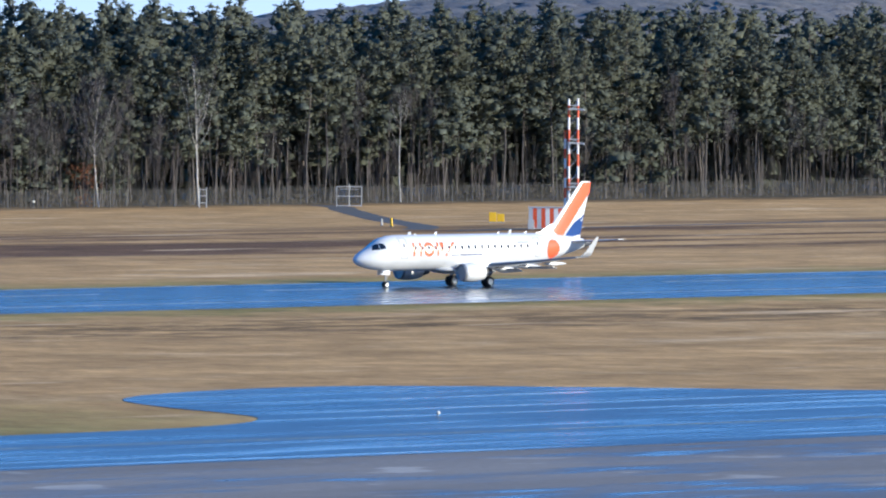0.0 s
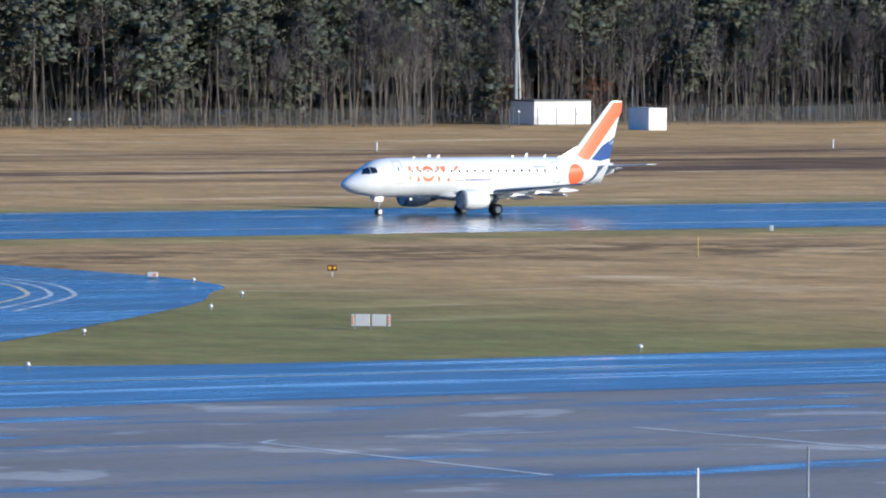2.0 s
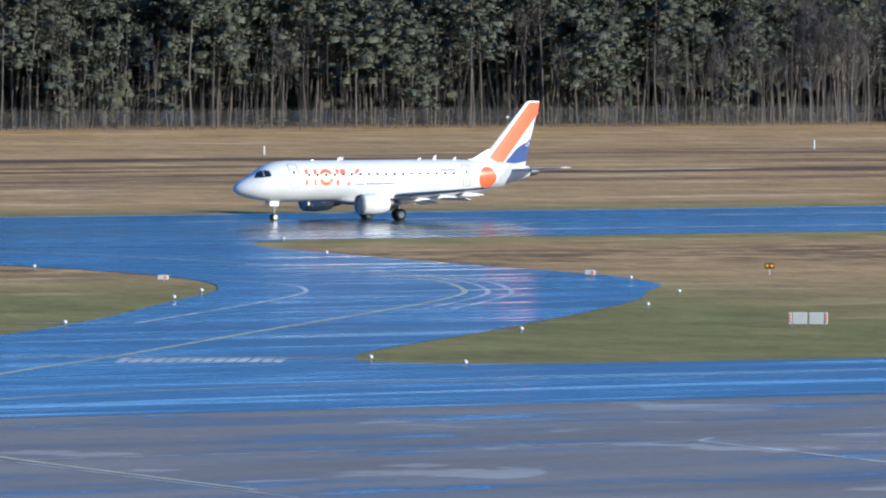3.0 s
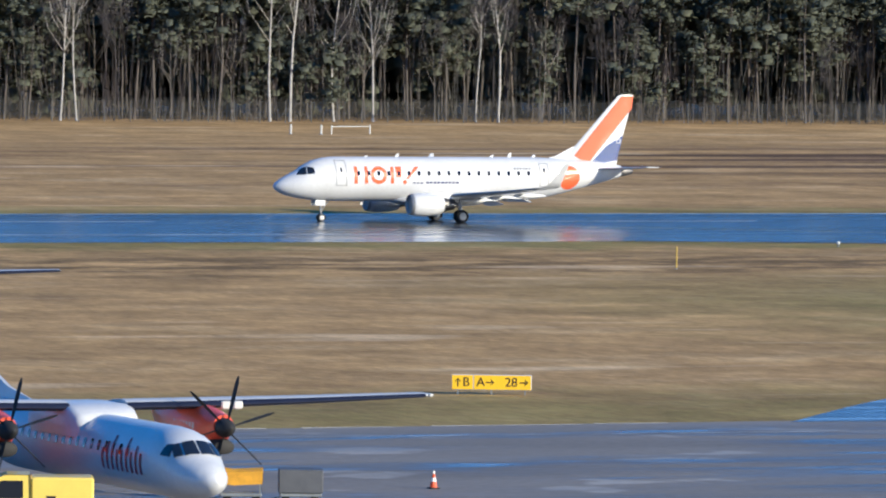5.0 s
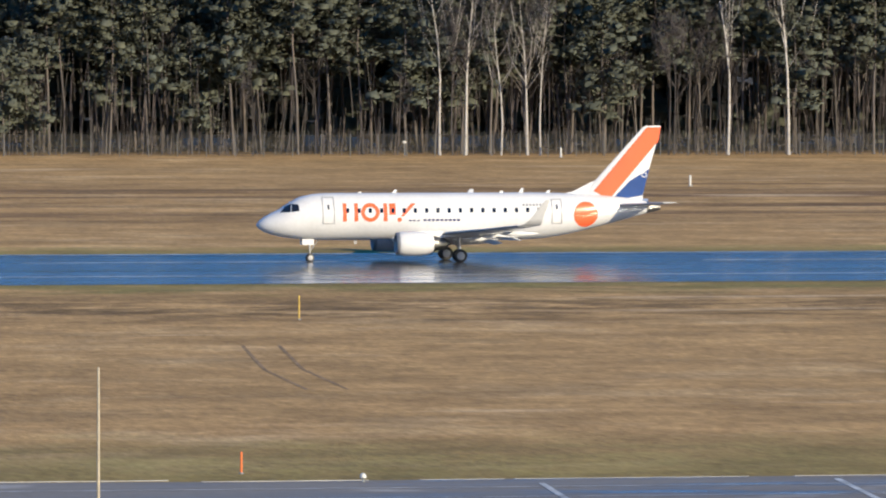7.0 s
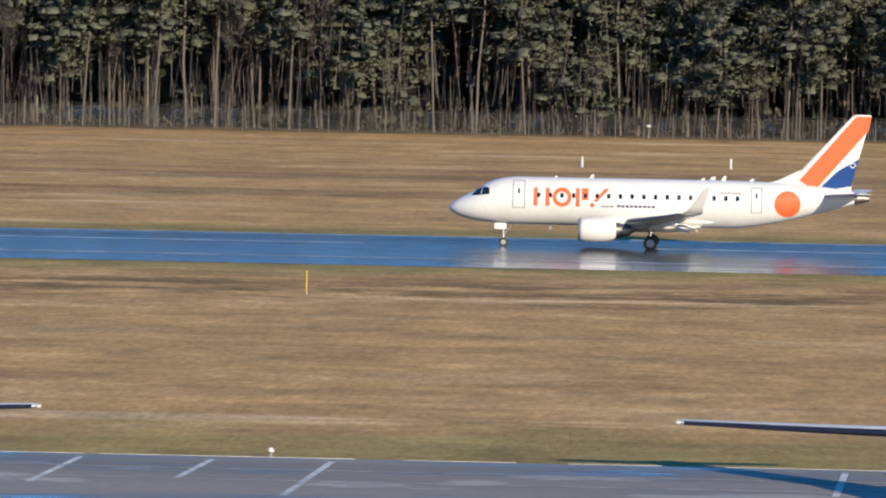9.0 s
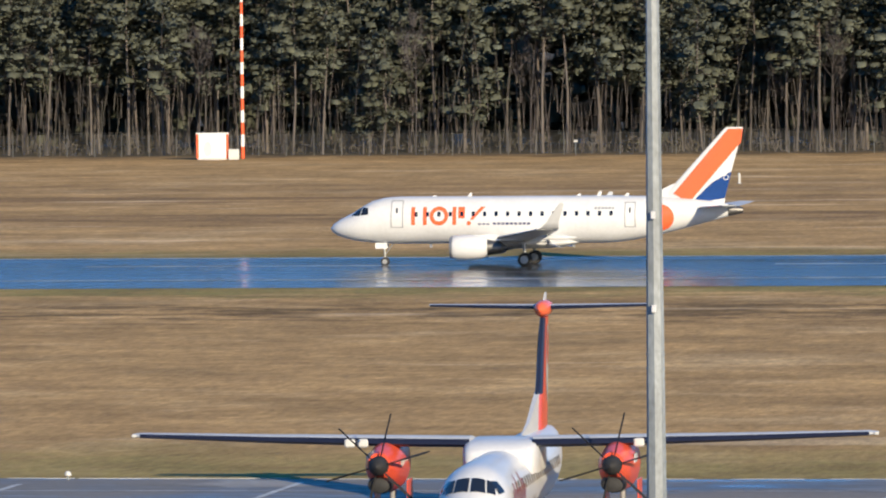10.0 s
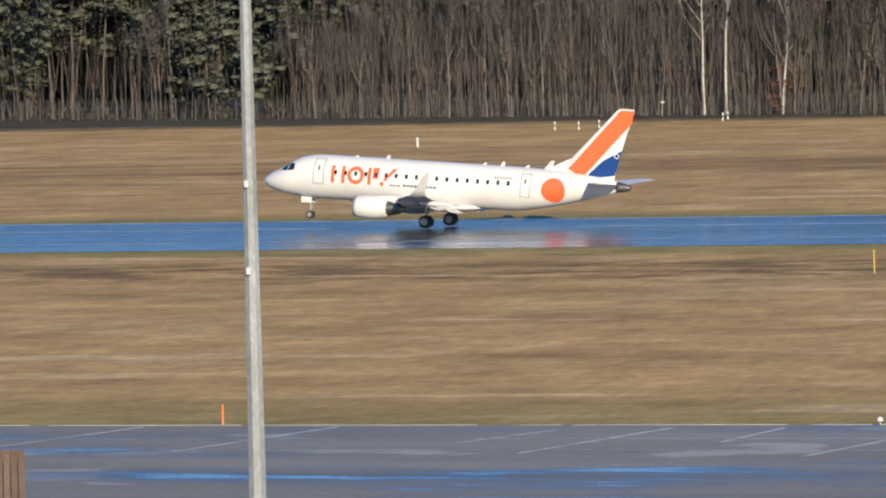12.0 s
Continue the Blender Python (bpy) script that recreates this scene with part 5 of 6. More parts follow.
for u in (-1.08, 1.08):
    end = part("lamp_end", Shape().box(u - 0.09, -0.06, 0.2, u + 0.09, 0.06, 0.92, 0.02), SIGNWHITE, t)
    for z in (0.38, 0.56, 0.74):
        part("reflector", Shape().turned([(-0.07, 0.02), (-0.075, 0.06), (-0.05, 0.07)], "y", 10, (u, 0, z)), ORANGEPOST, end, "orange reflector")
for u in (-0.95, 0.0, 0.95):
    part("leg", Shape().box(u - 0.03, -0.03, 0, u + 0.03, 0.03, 0.3), GALV, t)

# ---------------------------------------------------------------- small lights and posts
def ground_light(x, y, big=1.0):
    t = thing("taxiway_light", pose(x, y, 0) @ Matrix.Scale(big, 4), "small white taxiway light on a short stem", "light", "taxiway lights")
    part("stem", Shape().turned([(0, 0.12), (0.03, 0.12), (0.05, 0.045), (0.2, 0.04)], "z", 8), GALV, t)
    part("lamp_head", Shape().turned([(0.18, 0.1), (0.22, 0.15), (0.32, 0.14), (0.39, 0.07), (0.4, 0.01)], "z", 12), SIGNWHITE, t, "white domed lamp head", True)
    return t


first = ground_light(331 * 0.99, 378.4 * 0.99)
for x, y in ((279, 378.4), (309.5, 471.6), (299.8, 451), (286.6, 434.7), (260.7, 409), (234.6, 383.4), (236.4, 376.5), (326.9, 547.3), (314.6, 520.5), (264.3, 456.2), (271.3, 464.7), (240.1, 427.4), (281.2, 505), (213, 400.2), (187.6, 375.5),
             (277.2, 523.8), (175, 362.9), (110, 342.2), (65.4, 341.4), (-24, 347.3), (-68.8, 346.5), (-114.5, 349.2), (255, 541)):
    copy_thing(first, pose(x * 0.99, y * 0.99, 0))
for x, y in ((311.4, 479.7), (279.3, 483.6)):
    t = thing("guard_light", facing(x * 0.99, y * 0.99), "white twin guard light box with red lens beside taxiway", "light", "guard lights")
    part("box", Shape().box(-0.38, -0.15, 0.1, 0.38, 0.15, 0.45, 0.05), SIGNWHITE, t)
    part("lens", Shape().turned([(-0.16, 0.02), (-0.17, 0.09), (-0.14, 0.11)], "y", 12, (0.16, 0, 0.29)), ORANGEPOST, t, "orange-red lens")
    part("foot", Shape().turned([(0, 0.14), (0.04, 0.14), (0.05, 0.06), (0.12, 0.06)], "z", 8), GALV, t)
t = thing("guard_lamp", facing(321.8, 472.7), "orange-red twin lamp box on a white post", "light")
part("box", Shape().box(-0.34, -0.12, 0.42, 0.34, 0.12, 0.82, 0.03), RUST, t)
for u in (-0.17, 0.17):
    part("lens", Shape().turned([(-0.13, 0.02), (-0.15, 0.09), (-0.11, 0.11)], "y", 12, (u, 0, 0.62)), SIGNYELLOW, t, "yellow lens")
part("leg", Shape().box(-0.05, -0.03, 0, 0.05, 0.03, 0.44), SIGNWHITE, t)


def marker(name, x, y, h, r, mat, label, group, band=None, cat="post"):
    t = thing(name, pose(x, y, 0), label, cat, group)
    part("shaft", Shape().turned([(0, r), (h * 0.5, r), (h - r * 0.7, r), (h, r * 0.45)], "z", 10), mat, t, "", True)
    part("foot", Shape().turned([(0, r * 2.2), (0.05, r * 2.2), (0.07, r * 1.05)], "z", 10), GALV, t)
    if band:
        part("band", Shape().turned([(h * 0.45, r * 1.03), (h * 0.45, r * 1.06), (h * 0.62, r * 1.06), (h * 0.62, r * 1.03)], "z", 10), band, t, "dark band")
    return t


wm = marker("marker_post", 617.5 * 0.977, 798 * 0.977, 1.1, 0.12, SIGNWHITE, "white marker post standing in the far grass", "white marker posts")
for x, y in ((551.5, 801), (472.5, 795.5), (398.5, 792), (258, 741), (185, 793.5), (114, 799), (-25.6, 808), (-11, 811), (-92.7, 811), (-181.2, 823), (-249.4, 827), (-325, 832), (337.5, 861), (340.4, 859), (464.5, 891), (197.3, 911)):
    copy_thing(wm, pose(x * 0.977, y * 0.977, 0))
bm_ = marker("striped_post", -325.7, 876.9, 1.0, 0.1, SIGNWHITE, "white post with a black band near the fence", "striped posts", BLACK)
for x, y in ((-322.2, 875.3), (-322.1, 881.8), (-319.9, 882.9), (-316.2, 907.9), (-317.7, 914)):
    copy_thing(bm_, pose(x, y, 0))
st = marker("stake", 369.3, 493.7, 1.5, 0.05, STAKE, "thin weathered yellow stake in the grass", "yellow stakes", cat="stake")
for x, y in ((90.1, 491.2), (-32.5, 499.3), (-164, 499.7), (223.6, 499.6)):
    copy_thing(st, pose(x, y, 0))
op = marker("orange_marker", 112.6, 345.8, 0.95, 0.045, ORANGEPOST, "thin orange plastic marker in the grass", "orange markers", cat="marker")
for x, y in ((60.7, 344.5), (-95.6, 351), (-145.6, 347.3)):
    copy_thing(op, pose(x, y, 0))
for x, y in ((409.3, 537.1), (161.8, 530.6)):
    t = thing("runway_light_box", facing(x, y), "white runway edge board on two short legs", "light", "runway edge boards")
    part("board", Shape().box(-0.16, -0.08, 0.1, 0.16, 0.08, 0.55, 0.03), SIGNWHITE, t)
    for u in (-0.1, 0.1):
        part("leg", Shape().box(u - 0.03, -0.03, 0, u + 0.03, 0.03, 0.14), GALV, t)
for x, z in ((721.4, 0.95), (831.3, 1.44), (565.9, 1.29), (639.8, 1.9), (273, 1.55), (176, 1.5), (-21.5, 1.3), (-123, 1.4), (-226, 1.5), (-333, 1.6)):
    y = fence_y(x) - 0.6
    t = thing("fence_lamp", pose(x, y, 0), "small white lamp on a thin post by the fence", "lamp", "fence lamps")
    part("post", Shape().turned([(0, 0.03), (z, 0.03)], "z", 6), GALV, t)
    part("lamp_head", Shape().box(-0.22, -0.12, z, 0.22, 0.12, z + 0.26, 0.05), SIGNWHITE, t, "white lamp head")
t = thing("barrier", pose(334.5, 841, 0, 0, 0, 14), "low white barrier frame in the far grass", "barrier")
for u in (0.0, 5.2):
    part("upright", Shape().box(u - 0.06, -0.06, 0, u + 0.06, 0.06, 1.0), SIGNWHITE, t)
part("rail", Shape().tube([(0, 0, 0.85), (5.2, 0, 0.85)], 0.05, 8), SIGNWHITE, t)

# ---------------------------------------------------------------- huts and masts on the far side
hut = thing("white_hut", pose(647.3, 902.5, 0), "long white equipment hut with a flat dark-edged roof", "hut")
part("wall", Shape().box(0, 0, 0.1, 9.4, 5.6, 3.2), WHITEWALL, hut, "white sheet-metal wall")
part("plinth", Shape().box(0.05, 0.05, 0, 9.35, 5.55, 0.12), CARTGREY, hut)
part("roof", Shape().box(-0.18, -0.18, 3.2, 9.58, 5.78, 3.42, 0.04), CARTGREY, hut, "dark roof edge")
for x0, z0, w, h in ((0.9, 2.05, 1.0, 0.7), (4.6, 2.35, 0.5, 0.35), (5.6, 2.35, 1.1, 0.35), (7.0, 1.3, 0.6, 0.4)):
    part("vent", Shape().box(x0, -0.06, z0, x0 + w, 0.02, z0 + h, 0.015), GREYPANEL, hut, "grey wall vent")
part("door", Shape().box(0.15, -0.05, 0.15, 1.0 - 0.2, 0.02, 1.2, 0.015), GREYPANEL, hut)
box_hut = thing("white_cabin", pose(643.6, 871.4, 0), "small white windowless cabin on the grass", "hut")
part("wall", Shape().box(0, 0, 0.0, 2.9, 4.6, 2.85, 0.03), WHITEWALL, box_hut)
part("roof", Shape().box(-0.06, -0.06, 2.85, 2.96, 4.66, 2.95, 0.02), GREYPANEL, box_hut)
part("aerial", Shape().tube([(0.3, 4.2, 2.9), (0.3, 4.2, 5.6)], 0.05, 6), GALV, box_hut)


def banded(t, x, y, z0, z1, r, step_z, start=0, taper=1.0):
    """A mast of red and white painted lengths."""
    z, k = z0, start
    while z < z1:
        e = min(z + step_z, z1)
        a, b = (1 - (1 - taper) * (q - z0) / (z1 - z0) for q in (z, e))
        part("mast_section", Shape().turned([(z, r * a), (e, r * b)], "z", 10, (x, y, 0)), (REDWHITE_R, REDWHITE_W)[k % 2], t, ("red painted mast section", "white painted mast section")[k % 2])
        z, k = e, k + 1


gp = thing("glide_path_mast", facing(699.3, 772.8), "red and white twin antenna mast on a white base", "mast")
part("base", Shape().box(-2.2, -0.6, 0, 0.9, 0.6, 0.18, 0.03), SIGNWHITE, gp)
banded(gp, -1.45, 0.1, 0.1, 12.4, 0.15, 1.25, 1)
banded(gp, -1.0, 0.0, 0.1, 16.4, 0.16, 1.55, 1)
banded(gp, 0.15, 0.0, 0.1, 16.5, 0.16, 1.55, 1)
for z in (2.2, 4.0, 5.8, 7.6, 9.4, 11.2, 13.0, 14.8):
    part("brace", Shape().tube([(-1.0, 0, z), (0.15, 0, z + 1.2)], 0.045, 6), SIGNWHITE, gp)
for z in (5.2, 10.8, 15.1):
    part("antenna_element", Shape().box(-1.1, -0.4, z - 0.1, 0.3, -0.25, z + 0.1, 0.03).box(-1.0, -0.4, z + 0.4, 0.3, -0.25, z + 0.55, 0.03).tube([(-0.9, -0.32, z), (0.2, -0.32, z + 0.5)], 0.04, 6), SIGNWHITE, gp, "white antenna element")
    part("antenna_arm", Shape().tube([(0.2, -0.3, z), (1.0, -0.5, z - 0.1)], 0.12, 8), SIGNWHITE, gp)
sh = thing("striped_shelter", facing(693.4, 771.4), "equipment shelter with red and white vertical stripes, left whites greyed as shade", "hut")
part("body", Shape().box(-2.6, 0, 0.0, 2.7, 2.4, 2.65, 0.03), WHITEWALL, sh)
# left white stripes use the grey panel colour, painting in the unlit face
for k, m in enumerate((GREYPANEL, REDWHITE_R, GREYPANEL, REDWHITE_R, REDWHITE_W, REDWHITE_R, REDWHITE_W, REDWHITE_R, REDWHITE_W, REDWHITE_W)):
    part("stripe_panel", Shape().box(-2.6 + 0.53 * k, -0.03, 0.12, -2.09 + 0.53 * k, 0.01, 2.6, 0.008), m, sh)
part("roof", Shape().box(-2.7, -0.1, 2.65, 2.8, 2.5, 2.75, 0.02), GREYPANEL, sh)
c = thing("white_cabinet", facing(689.5, 770.5), "small white electrical cabinet beside the striped shelter", "cabinet")
part("body", Shape().box(-0.4, -0.25, 0.05, 0.4, 0.25, 1.2, 0.03), SIGNWHITE, c)
part("plinth", Shape().box(-0.38, -0.23, 0, 0.38, 0.23, 0.06), GREYPANEL, c)
for dx in (-0.7, 0.35):
    c = thing("yellow_cabinet", facing(714.3 + dx * 0.75, 804.7 - dx * 0.67), "yellow equipment cabinet on the far grass", "cabinet", "yellow cabinets")
    part("body", Shape().box(-0.48, -0.3, 0.1, 0.48, 0.3, 1.35 if dx < 0 else 1.15, 0.03), SIGNYELLOW, c)
    part("plinth", Shape().box(-0.44, -0.26, 0, 0.44, 0.26, 0.11), GREYPANEL, c)
marker("yellow_post", 685.7, 793, 1.15, 0.16, SIGNYELLOW, "thick yellow bollard beside the service road", "", None, "bollard")
marker("white_post", 688.9, 798.6, 0.9, 0.1, SIGNWHITE, "white bollard beside the service road", "", None, "bollard")
cage = thing("fenced_cage", facing(771, 901), "square grey wire cage round an antenna", "cage")
for u in (-1.8, 1.8):
    for v in (0, 3.4):
        part("corner_post", Shape().box(u - 0.05, v - 0.05, 0, u + 0.05, v + 0.05, 2.9), SIGNWHITE, cage)
for v in (0, 3.4):
    for z in (0.1, 1.5, 2.85):
        part("rail", Shape().tube([(-1.8, v, z), (1.8, v, z)], 0.035, 6), SIGNWHITE, cage)
    part("mesh_panel", Shape().add([(-1.75, v, 0.1), (1.75, v, 0.1), (1.75, v, 2.8), (-1.75, v, 2.8)], [(0, 1, 2, 3)]), CHAIN, cage)
part("antenna", Shape().tube([(0, 1.7, 0), (0, 1.7, 3.2)], 0.07, 8).tube([(-1.3, 1.7, 2.5), (1.3, 1.7, 2.5)], 0.05, 6), SIGNWHITE, cage)
fr = thing("ladder_stand", facing(748, 906.3), "narrow white ladder frame at the fence", "frame")
for u in (-0.5, 0.5):
    part("upright", Shape().box(u - 0.07, -0.07, 0, u + 0.07, 0.07, 2.9), SIGNWHITE, fr)
for z in (0.7, 1.7, 2.6):
    part("rung", Shape().box(-0.5, -0.05, z - 0.06, 0.5, 0.05, z + 0.06), SIGNWHITE, fr)
mast = thing("floodlight_mast", facing(653, 915), "tall grey mast with an orange platform and lamps", "mast")
part("pole", Shape().turned([(0, 0.36), (8, 0.32), (24, 0.24), (25.5, 0.22)], "z", 14), GALV, mast, "", True)
for z in (24.0, 25.0):
    part("platform", Shape().turned([(z, 0.3), (z, 1.25), (z + 0.18, 1.25), (z + 0.18, 0.3)], "z", 14), ORANGEPOST, mast, "orange platform ring")
for u in (-1.5, -0.5, 0.5, 1.5):
    lp = part("lamp_arm", Shape().tube([(u * 0.6, 0, 25.1), (u, 0, 26.4)], 0.06, 6), GALV, mast)
    part("lamp_head", Shape().box(u - 0.2, -0.25, 26.3, u + 0.2, 0.15, 27.5, 0.05), ORANGEPOST, lp, "orange lamp housing")
far_mast = thing("radio_mast", pose(1128, 1400, 0), "very tall thin grey radio mast behind the forest", "mast")
part("pole", Shape().turned([(0, 0.45), (40, 0.33), (62, 0.25)], "z", 10), GALV, far_mast, "", True)
part("platform", Shape().turned([(39.5, 0.3), (39.5, 0.7), (40.0, 0.7), (40.0, 0.3)], "z", 12), GALV, far_mast)
rm = thing("red_white_mast", facing(-159.6, 906.5), "slender red and white banded mast beside a white cabin", "mast")
banded(rm, 0, 0, 0, 26, 0.22, 1.35, 0, 0.6)
cab = thing("antenna_cabin", facing(-161.9, 902.1), "white cabin with red corners and a grey oval mark", "hut")
part("body", Shape().box(-2.1, 0, 0.15, 1.4, 2.4, 2.85, 0.03), WHITEWALL, cab)
part("roof", Shape().box(-2.2, -0.1, 2.85, 1.5, 2.5, 2.98, 0.02), REDWHITE_W, cab)
for u in (-2.0, 1.3):
    part("corner_stripe", Shape().box(u - 0.13, -0.04, 0.15, u + 0.13, 0.02, 2.85), REDWHITE_R, cab, "red corner stripe")
part("wall_mark", Shape().rings([[(-0.9 + 0.5 * k * math.cos(t), -0.012, 1.2 + 0.85 * k * math.sin(t)) for t in (2 * math.pi * j / 20 for j in range(20))] for k in (0.05, 1.0)], caps=False), GREYPANEL, cab, "grey oval mark")
part("plinth", Shape().box(-2.0, 0.1, 0, 1.3, 2.3, 0.17), GREYPANEL, cab)
c = thing("grey_cabinet", facing(-159.9, 902.4), "low grey cabinet between cabin and mast", "cabinet")
part("body", Shape().box(-0.6, -0.3, 0.05, 0.6, 0.3, 1.15, 0.03), SIGNWHITE, c)
part("plinth", Shape().box(-0.55, -0.26, 0, 0.55, 0.26, 0.06), GREYPANEL, c)
c = thing("field_cabinet", facing(-273.3, 749.4), "small pale cabinet in the far grass", "cabinet")
part("body", Shape().box(-0.42, -0.3, 0.05, 0.42, 0.3, 0.95, 0.03), SEAM, c)
part("plinth", Shape().box(-0.38, -0.26, 0, 0.38, 0.26, 0.06), GREYPANEL, c)
rd = Shape()
ribbon(rd, smooth_line([(775, 912), (766, 897), (754, 882), (715, 829), (690, 792), (676, 777)], 5), 4.0, 0.02)
ribbon(rd, smooth_line([(676, 770), (706, 775), (760, 784), (900, 800), (1200, 815)], 5), 3.6, 0.024)
tagged(part("service_road", rd, DRYROAD), "narrow dark asphalt service road across the grass", "road", kind="structure")

# ---------------------------------------------------------------- apron
def lamp_pole(x, y, z1, r0, r1):
    t = thing("lamp_pole", pose(x, y, 0), "tall tapered octagonal galvanised floodlight pole on the apron", "pole", "apron floodlight poles")
    part("shaft", Shape().turned([(0, r0), (z1, r1)], "z", 8), GALV, t, "grey galvanised shaft")
    part("base_plate", Shape().turned([(0, r0 * 1.9), (0.05, r0 * 1.9), (0.06, r0 * 1.02)], "z", 16), GALV, t)
    for z in (9.6, 11.9, 12.25, 14.1, 17.2):
        part("clamp_band", Shape().turned([(z, r0 + (r1 - r0) * z / z1 + 0.002), (z, r0 + (r1 - r0) * z / z1 + 0.012), (z + 0.06, r0 + (r1 - r0) * z / z1 + 0.012), (z + 0.06, r0 + (r1 - r0) * z / z1 + 0.002)], "z", 8), GALV, t)
    for z in (13.3, 15.6):
        part("clamp", Shape().box(-0.06, -r0 - 0.02, z, 0.06, -r0 + 0.12, z + 0.2, 0.02), GREYPANEL, t)


lamp_pole(-24.97, 200, 30, 0.30, 0.11)
lamp_pole(-82.9, 200, 30, 0.29, 0.10)
for x, y, z, r, m in ((45.9, 290, 7.36, 0.06, PALEWOOD), (179.6, 240, 3.59, 0.07, SIGNWHITE), (184.7, 240, 4.25, 0.05, GALV)):
    t = thing("thin_pole", pose(x, y, 0), "thin pale upright pole on the apron", "pole", "thin apron poles")
    part("shaft", Shape().turned([(0, r), (z * 0.5, r), (z - 0.05, r * 0.8), (z, r * 0.4)], "z", 10), m, t)
    part("foot", Shape().turned([(0, r * 4), (0.06, r * 4), (0.1, r * 1.1)], "z", 12), GALV, t)


def cone(x, y):
    t = thing("traffic_cone", pose(x, y, 0.03), "red and white striped traffic cone on the apron", "cone", "traffic cones")
    part("foot", Shape().box(-0.2, -0.2, 0, 0.2, 0.2, 0.05, 0.015), BLACK, t)
    for z0, z1, m in ((0.05, 0.28, REDWHITE_R), (0.28, 0.44, REDWHITE_W), (0.44, 0.6, REDWHITE_R), (0.6, 0.72, REDWHITE_W)):
        part("band", Shape().turned([(z0, 0.165 - 0.19 * z0), (z1, 0.165 - 0.19 * z1)], "z", 12), m, t)


for x, y in ((105, 307), (124.4, 301.3), (93.5, 300.1)):
    cone(x, y)


def van():
    t = thing("yellow_van", pose(101.3, 284.6, 0.02, 0, 0, 161), "bright yellow box van standing before the turboprop", "van")
    side = [(2.45, 0.45), (2.5, 0.85), (1.65, 1.05), (1.02, 1.92), (0.75, 2.02), (-0.1, 2.02), (-0.15, 0.4)]
    w = Shape()
    w.rings([[(x, y * k, z) for x, z in side] for y, k in ((0.93, 0.97), (0.95, 1.0), (-0.95, 1.0), (-0.93, 0.97))])
    part("cab", w, VANYELLOW, t, "yellow cab")
    part("cargo_body", Shape().box(-2.45, -0.98, 0.45, -0.12, 0.98, 1.93, 0.08), VANYELLOW, t, "yellow cargo body")
    part("windscreen", Shape().add([(1.60, -0.82, 1.13), (1.60, 0.82, 1.13), (1.06, 0.76, 1.9), (1.06, -0.76, 1.9)], [(0, 1, 2, 3)]).add([(1.62, -0.82, 1.13), (1.62, 0.82, 1.13), (1.08, 0.76, 1.9), (1.08, -0.76, 1.9)], [(0, 1, 2, 3)]), GLASS, t, "dark windscreen")
    for s in (1, -1):
        part("side_window", Shape().add([(1.4, s * 0.962, 1.15), (0.15, s * 0.962, 1.15), (0.15, s * 0.962, 1.8), (0.95, s * 0.962, 1.8)], [(0, 1, 2, 3)]), GLASS, t, "dark side window")
        part("body_mark", Shape().add([(-0.85, s * 0.99, 0.75), (-1.05, s * 0.99, 0.75), (-1.05, s * 0.99, 1.25), (-0.7, s * 0.99, 1.25)], [(0, 1, 2, 3)]).add([(-1.05, s * 0.99, 1.12), (-1.6, s * 0.99, 0.75), (-2.2, s * 0.99, 0.75), (-2.2, s * 0.99, 0.88)], [(0, 1, 2, 3)]), BLACK, t, "black angular mark")
        part("mirror", Shape().box(1.25, s * 1.02 - 0.06, 1.15, 1.4, s * 1.02 + 0.08, 1.45, 0.03), BLACK, t)
        for x in (1.55, -1.5):
            wl = part("wheel", Shape().turned([(-0.11, 0.2), (-0.11, 0.3), (-0.07, 0.34), (0.07, 0.34), (0.11, 0.3), (0.11, 0.2)], "y", 20), BLACK, t, "black tyre", True)
            wl.location = (x, s * 0.85, 0.34)
            part("rim", Shape().turned([(-0.1, 0.02), (-0.1, 0.2), (0.1, 0.2), (0.1, 0.02)], "y", 16), METAL, wl)
    part("bumper", Shape().box(2.35, -0.9, 0.35, 2.58, 0.9, 0.6, 0.05), CARTGREY, t)


def cart(x, y, turn, mat, label, z0, z1):
    t = thing("baggage_cart", pose(x, y, 0.02, 0, 0, turn), label, "cart", "baggage carts")
    part("bed", Shape().box(-0.8, -0.7, 0.45, 0.8, 0.7, 0.58, 0.03), GALV, t)
    for u in (-0.74, 0.74):
        for v in (-0.64, 0.64):
            part("upright", Shape().box(u - 0.03, v - 0.03, 0.5, u + 0.03, v + 0.03, z1), GALV, t)
    if mat == TARP:
        part("tarpaulin", Shape().rings([[(-0.82, yy, zz), (-0.3, yy * 1.02, zz - 0.06), (0.3, yy * 0.98, zz - 0.03), (0.82, yy, zz)] for yy, zz in ((-0.74, z0), (-0.76, z1), (-0.4, z1 + 0.1), (0.4, z1 + 0.08), (0.76, z1), (0.74, z0))], False, False), mat, t, "orange-yellow tarpaulin", True)
    else:
        part("box", Shape().box(-0.85, -0.72, z0, 0.85, 0.72, z1, 0.03), mat, t, "dark grey box body")
    for u in (-0.55, 0.55):
        for v in (-0.6, 0.6):
            part("wheel", Shape().turned([(v - 0.06, 0.08), (v - 0.06, 0.2), (v + 0.06, 0.2), (v + 0.06, 0.08)], "y", 14, (u, 0, 0.2)), BLACK, t)
    part("drawbar", Shape().tube([(-0.8, 0, 0.4), (-1.5, 0, 0.25)], 0.03, 6), GALV, t)


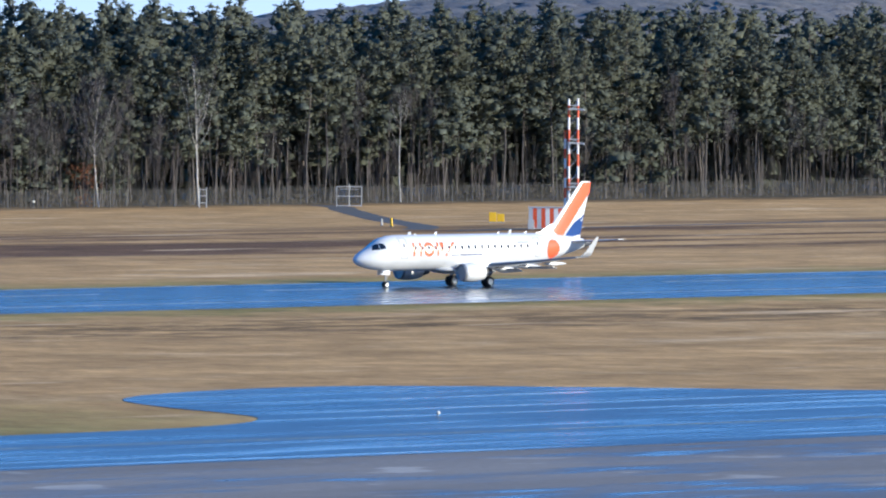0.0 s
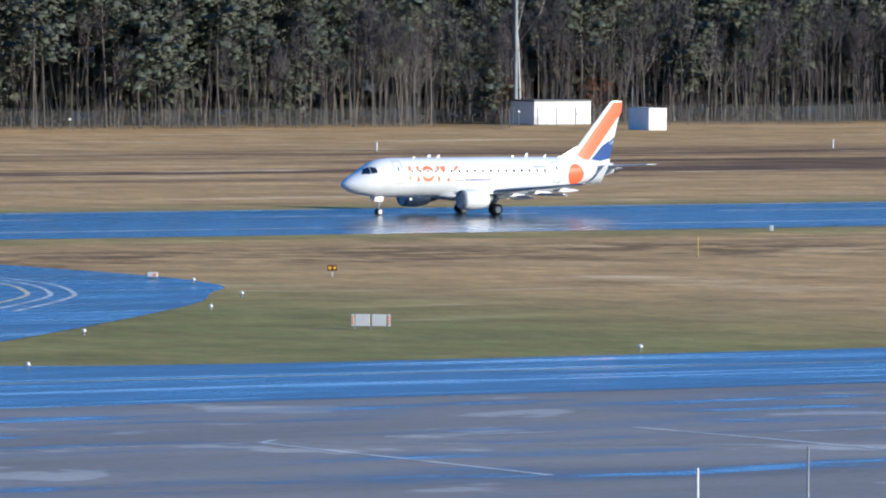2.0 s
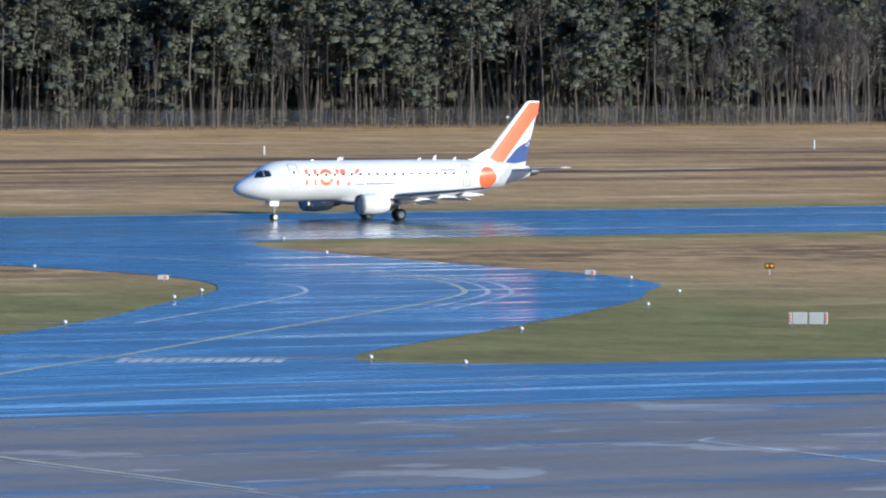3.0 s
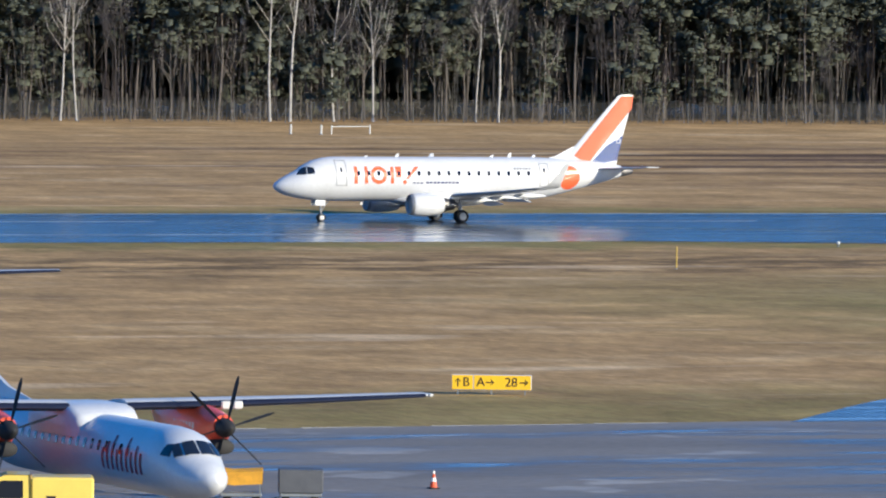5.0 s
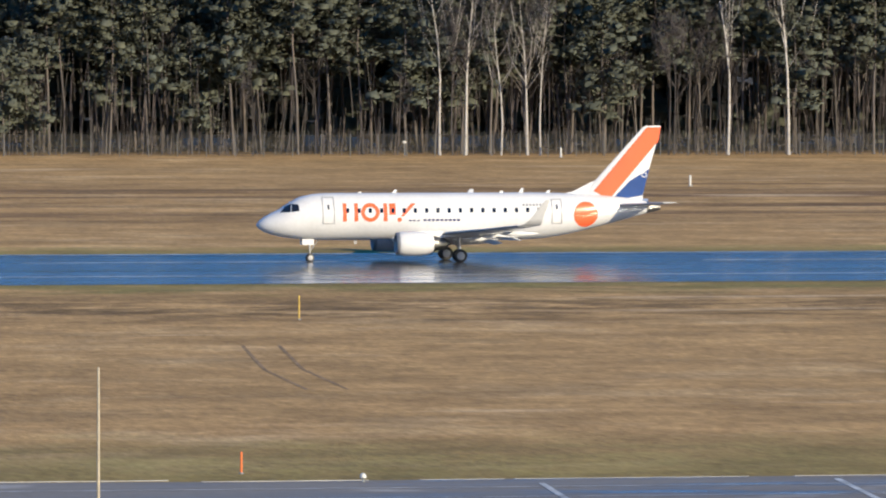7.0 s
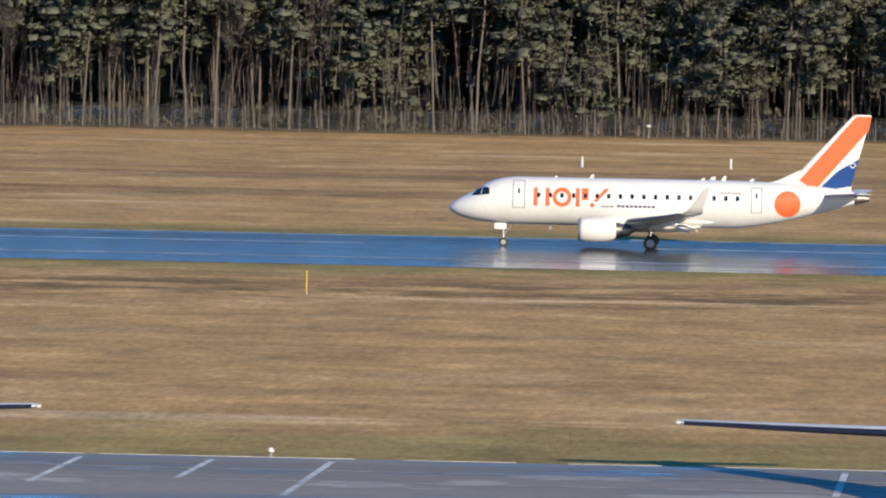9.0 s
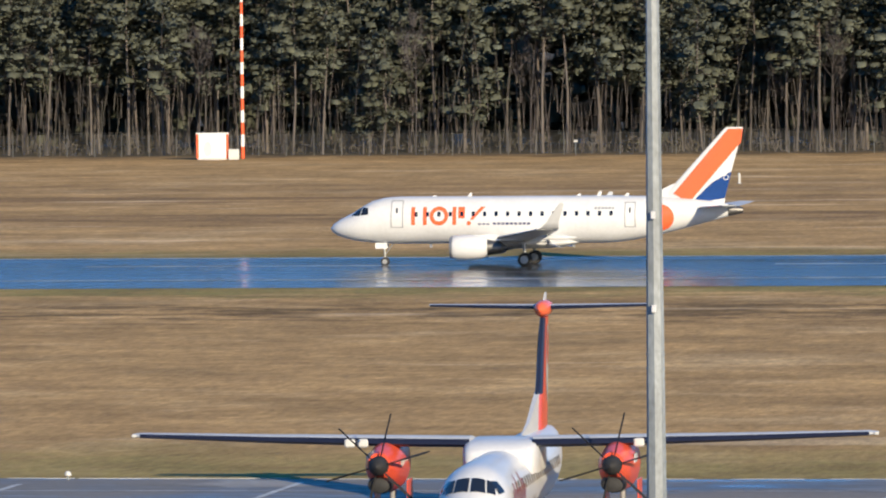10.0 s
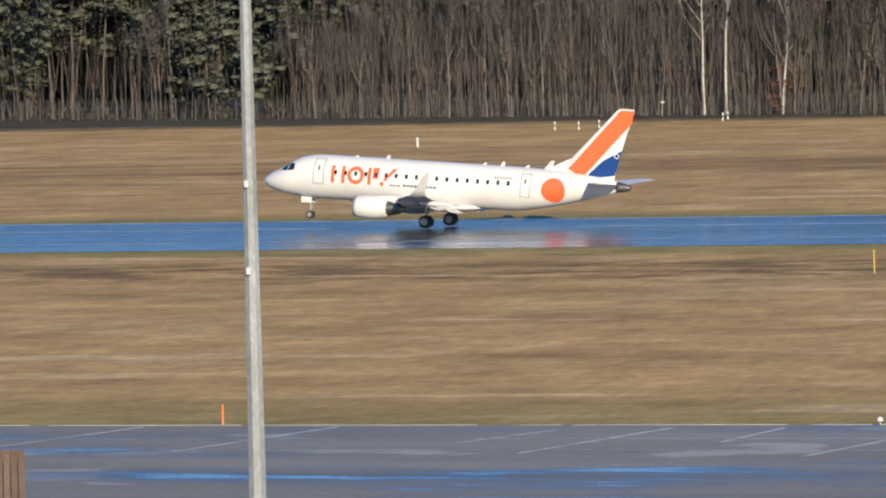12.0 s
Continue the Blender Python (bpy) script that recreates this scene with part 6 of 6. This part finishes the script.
van()
cart(113.0, 293.0, -22, TARP, "baggage cart with a crumpled orange-yellow tarpaulin", 0.95, 1.45)
cart(115.2, 292.4, -20, CARTGREY, "baggage cart with a dark grey box body", 0.6, 1.5)
t = thing("tow_tractor", facing(-37.3, 312.5), "low yellow and black tow tractor on the apron", "tractor")
part("body", Shape().box(-0.9, -0.6, 0.3, 0.5, 0.6, 0.75, 0.06), BLACK, t)
part("bonnet", Shape().box(0.45, -0.55, 0.3, 1.0, 0.55, 0.85, 0.08), SIGNYELLOW, t, "yellow bonnet")
for u in (-0.6, 0.65):
    for v in (-0.5, 0.5):
        part("wheel", Shape().turned([(v - 0.1, 0.1), (v - 0.1, 0.27), (v + 0.1, 0.27), (v + 0.1, 0.1)], "y", 14, (u, 0, 0.27)), BLACK, t)
t = thing("slatted_crate", pose(-127.25, 281.6, 0.02, 0, 0, 24), "tall crate of reddish-brown upright boards on the apron", "crate")
for k in range(7):
    part("board", Shape().box(-0.95 + 0.28 * k, -0.05, 0.02, -0.70 + 0.28 * k, 0.05, 3.0 + 0.04 * (k % 3), 0.01), CRATE, t)
for z in (0.4, 2.6):
    part("rail", Shape().box(-0.98, 0.05, z, 1.0, 0.12, z + 0.12), CRATE, t)
part("back", Shape().box(-0.95, 1.4, 0.0, 0.95, 1.5, 3.1, 0.02), CRATE, t)
part("floor", Shape().box(-0.95, 0.1, 0.0, 0.95, 1.42, 0.15, 0.02), CRATE, t)


# ---------------------------------------------------------------- motion of the jet
RUN = (  # seconds, place along the runway, nose-up degrees, wheels above the ground
    (0.0, 515.32, 0.00, 0.00),
    (0.5, 489.60, 0.00, 0.00),
    (1.0, 465.36, 0.00, 0.00),
    (1.5, 438.63, 0.00, 0.00),
    (2.0, 413.34, 0.00, 0.00),
    (2.5, 385.20, 0.00, 0.00),
    (3.0, 358.80, 0.00, 0.00),
    (3.5, 329.21, 0.00, 0.00),
    (3.7, 317.99, 0.00, 0.00),
    (4.2, 289.57, 0.00, 0.00),
    (4.8, 254.25, 0.00, 0.00),
    (5.3, 223.99, 0.00, 0.00),
    (5.5, 211.71, 0.00, 0.00),
    (6.0, 182.07, 0.00, 0.00),
    (6.5, 149.42, 0.00, 0.00),
    (7.0, 118.58, 0.00, 0.00),
    (7.2, 105.63, 0.00, 0.00),
    (7.7, 72.96, 0.00, 0.00),
    (8.2, 39.98, 0.00, 0.00),
    (8.8, 0.10, 0.00, 0.00),
    (9.0, -13.48, 0.00, 0.00),
    (9.5, -48.74, 0.00, 0.00),
    (10.0, -82.02, 0.00, 0.00),
    (10.5, -118.64, 0.68, 0.00),
    (11.0, -155.31, 1.23, 0.00),
    (11.5, -189.46, 2.56, 0.00),
    (12.0, -226.83, 4.15, 0.08),
)


def motions():
    walk(jet, [(t, pose(x, RWY_Y, z, 0, 0, 180) @ pose(0, 0, 0, 0, -a, 0)) for t, x, a, z in RUN])


motions()
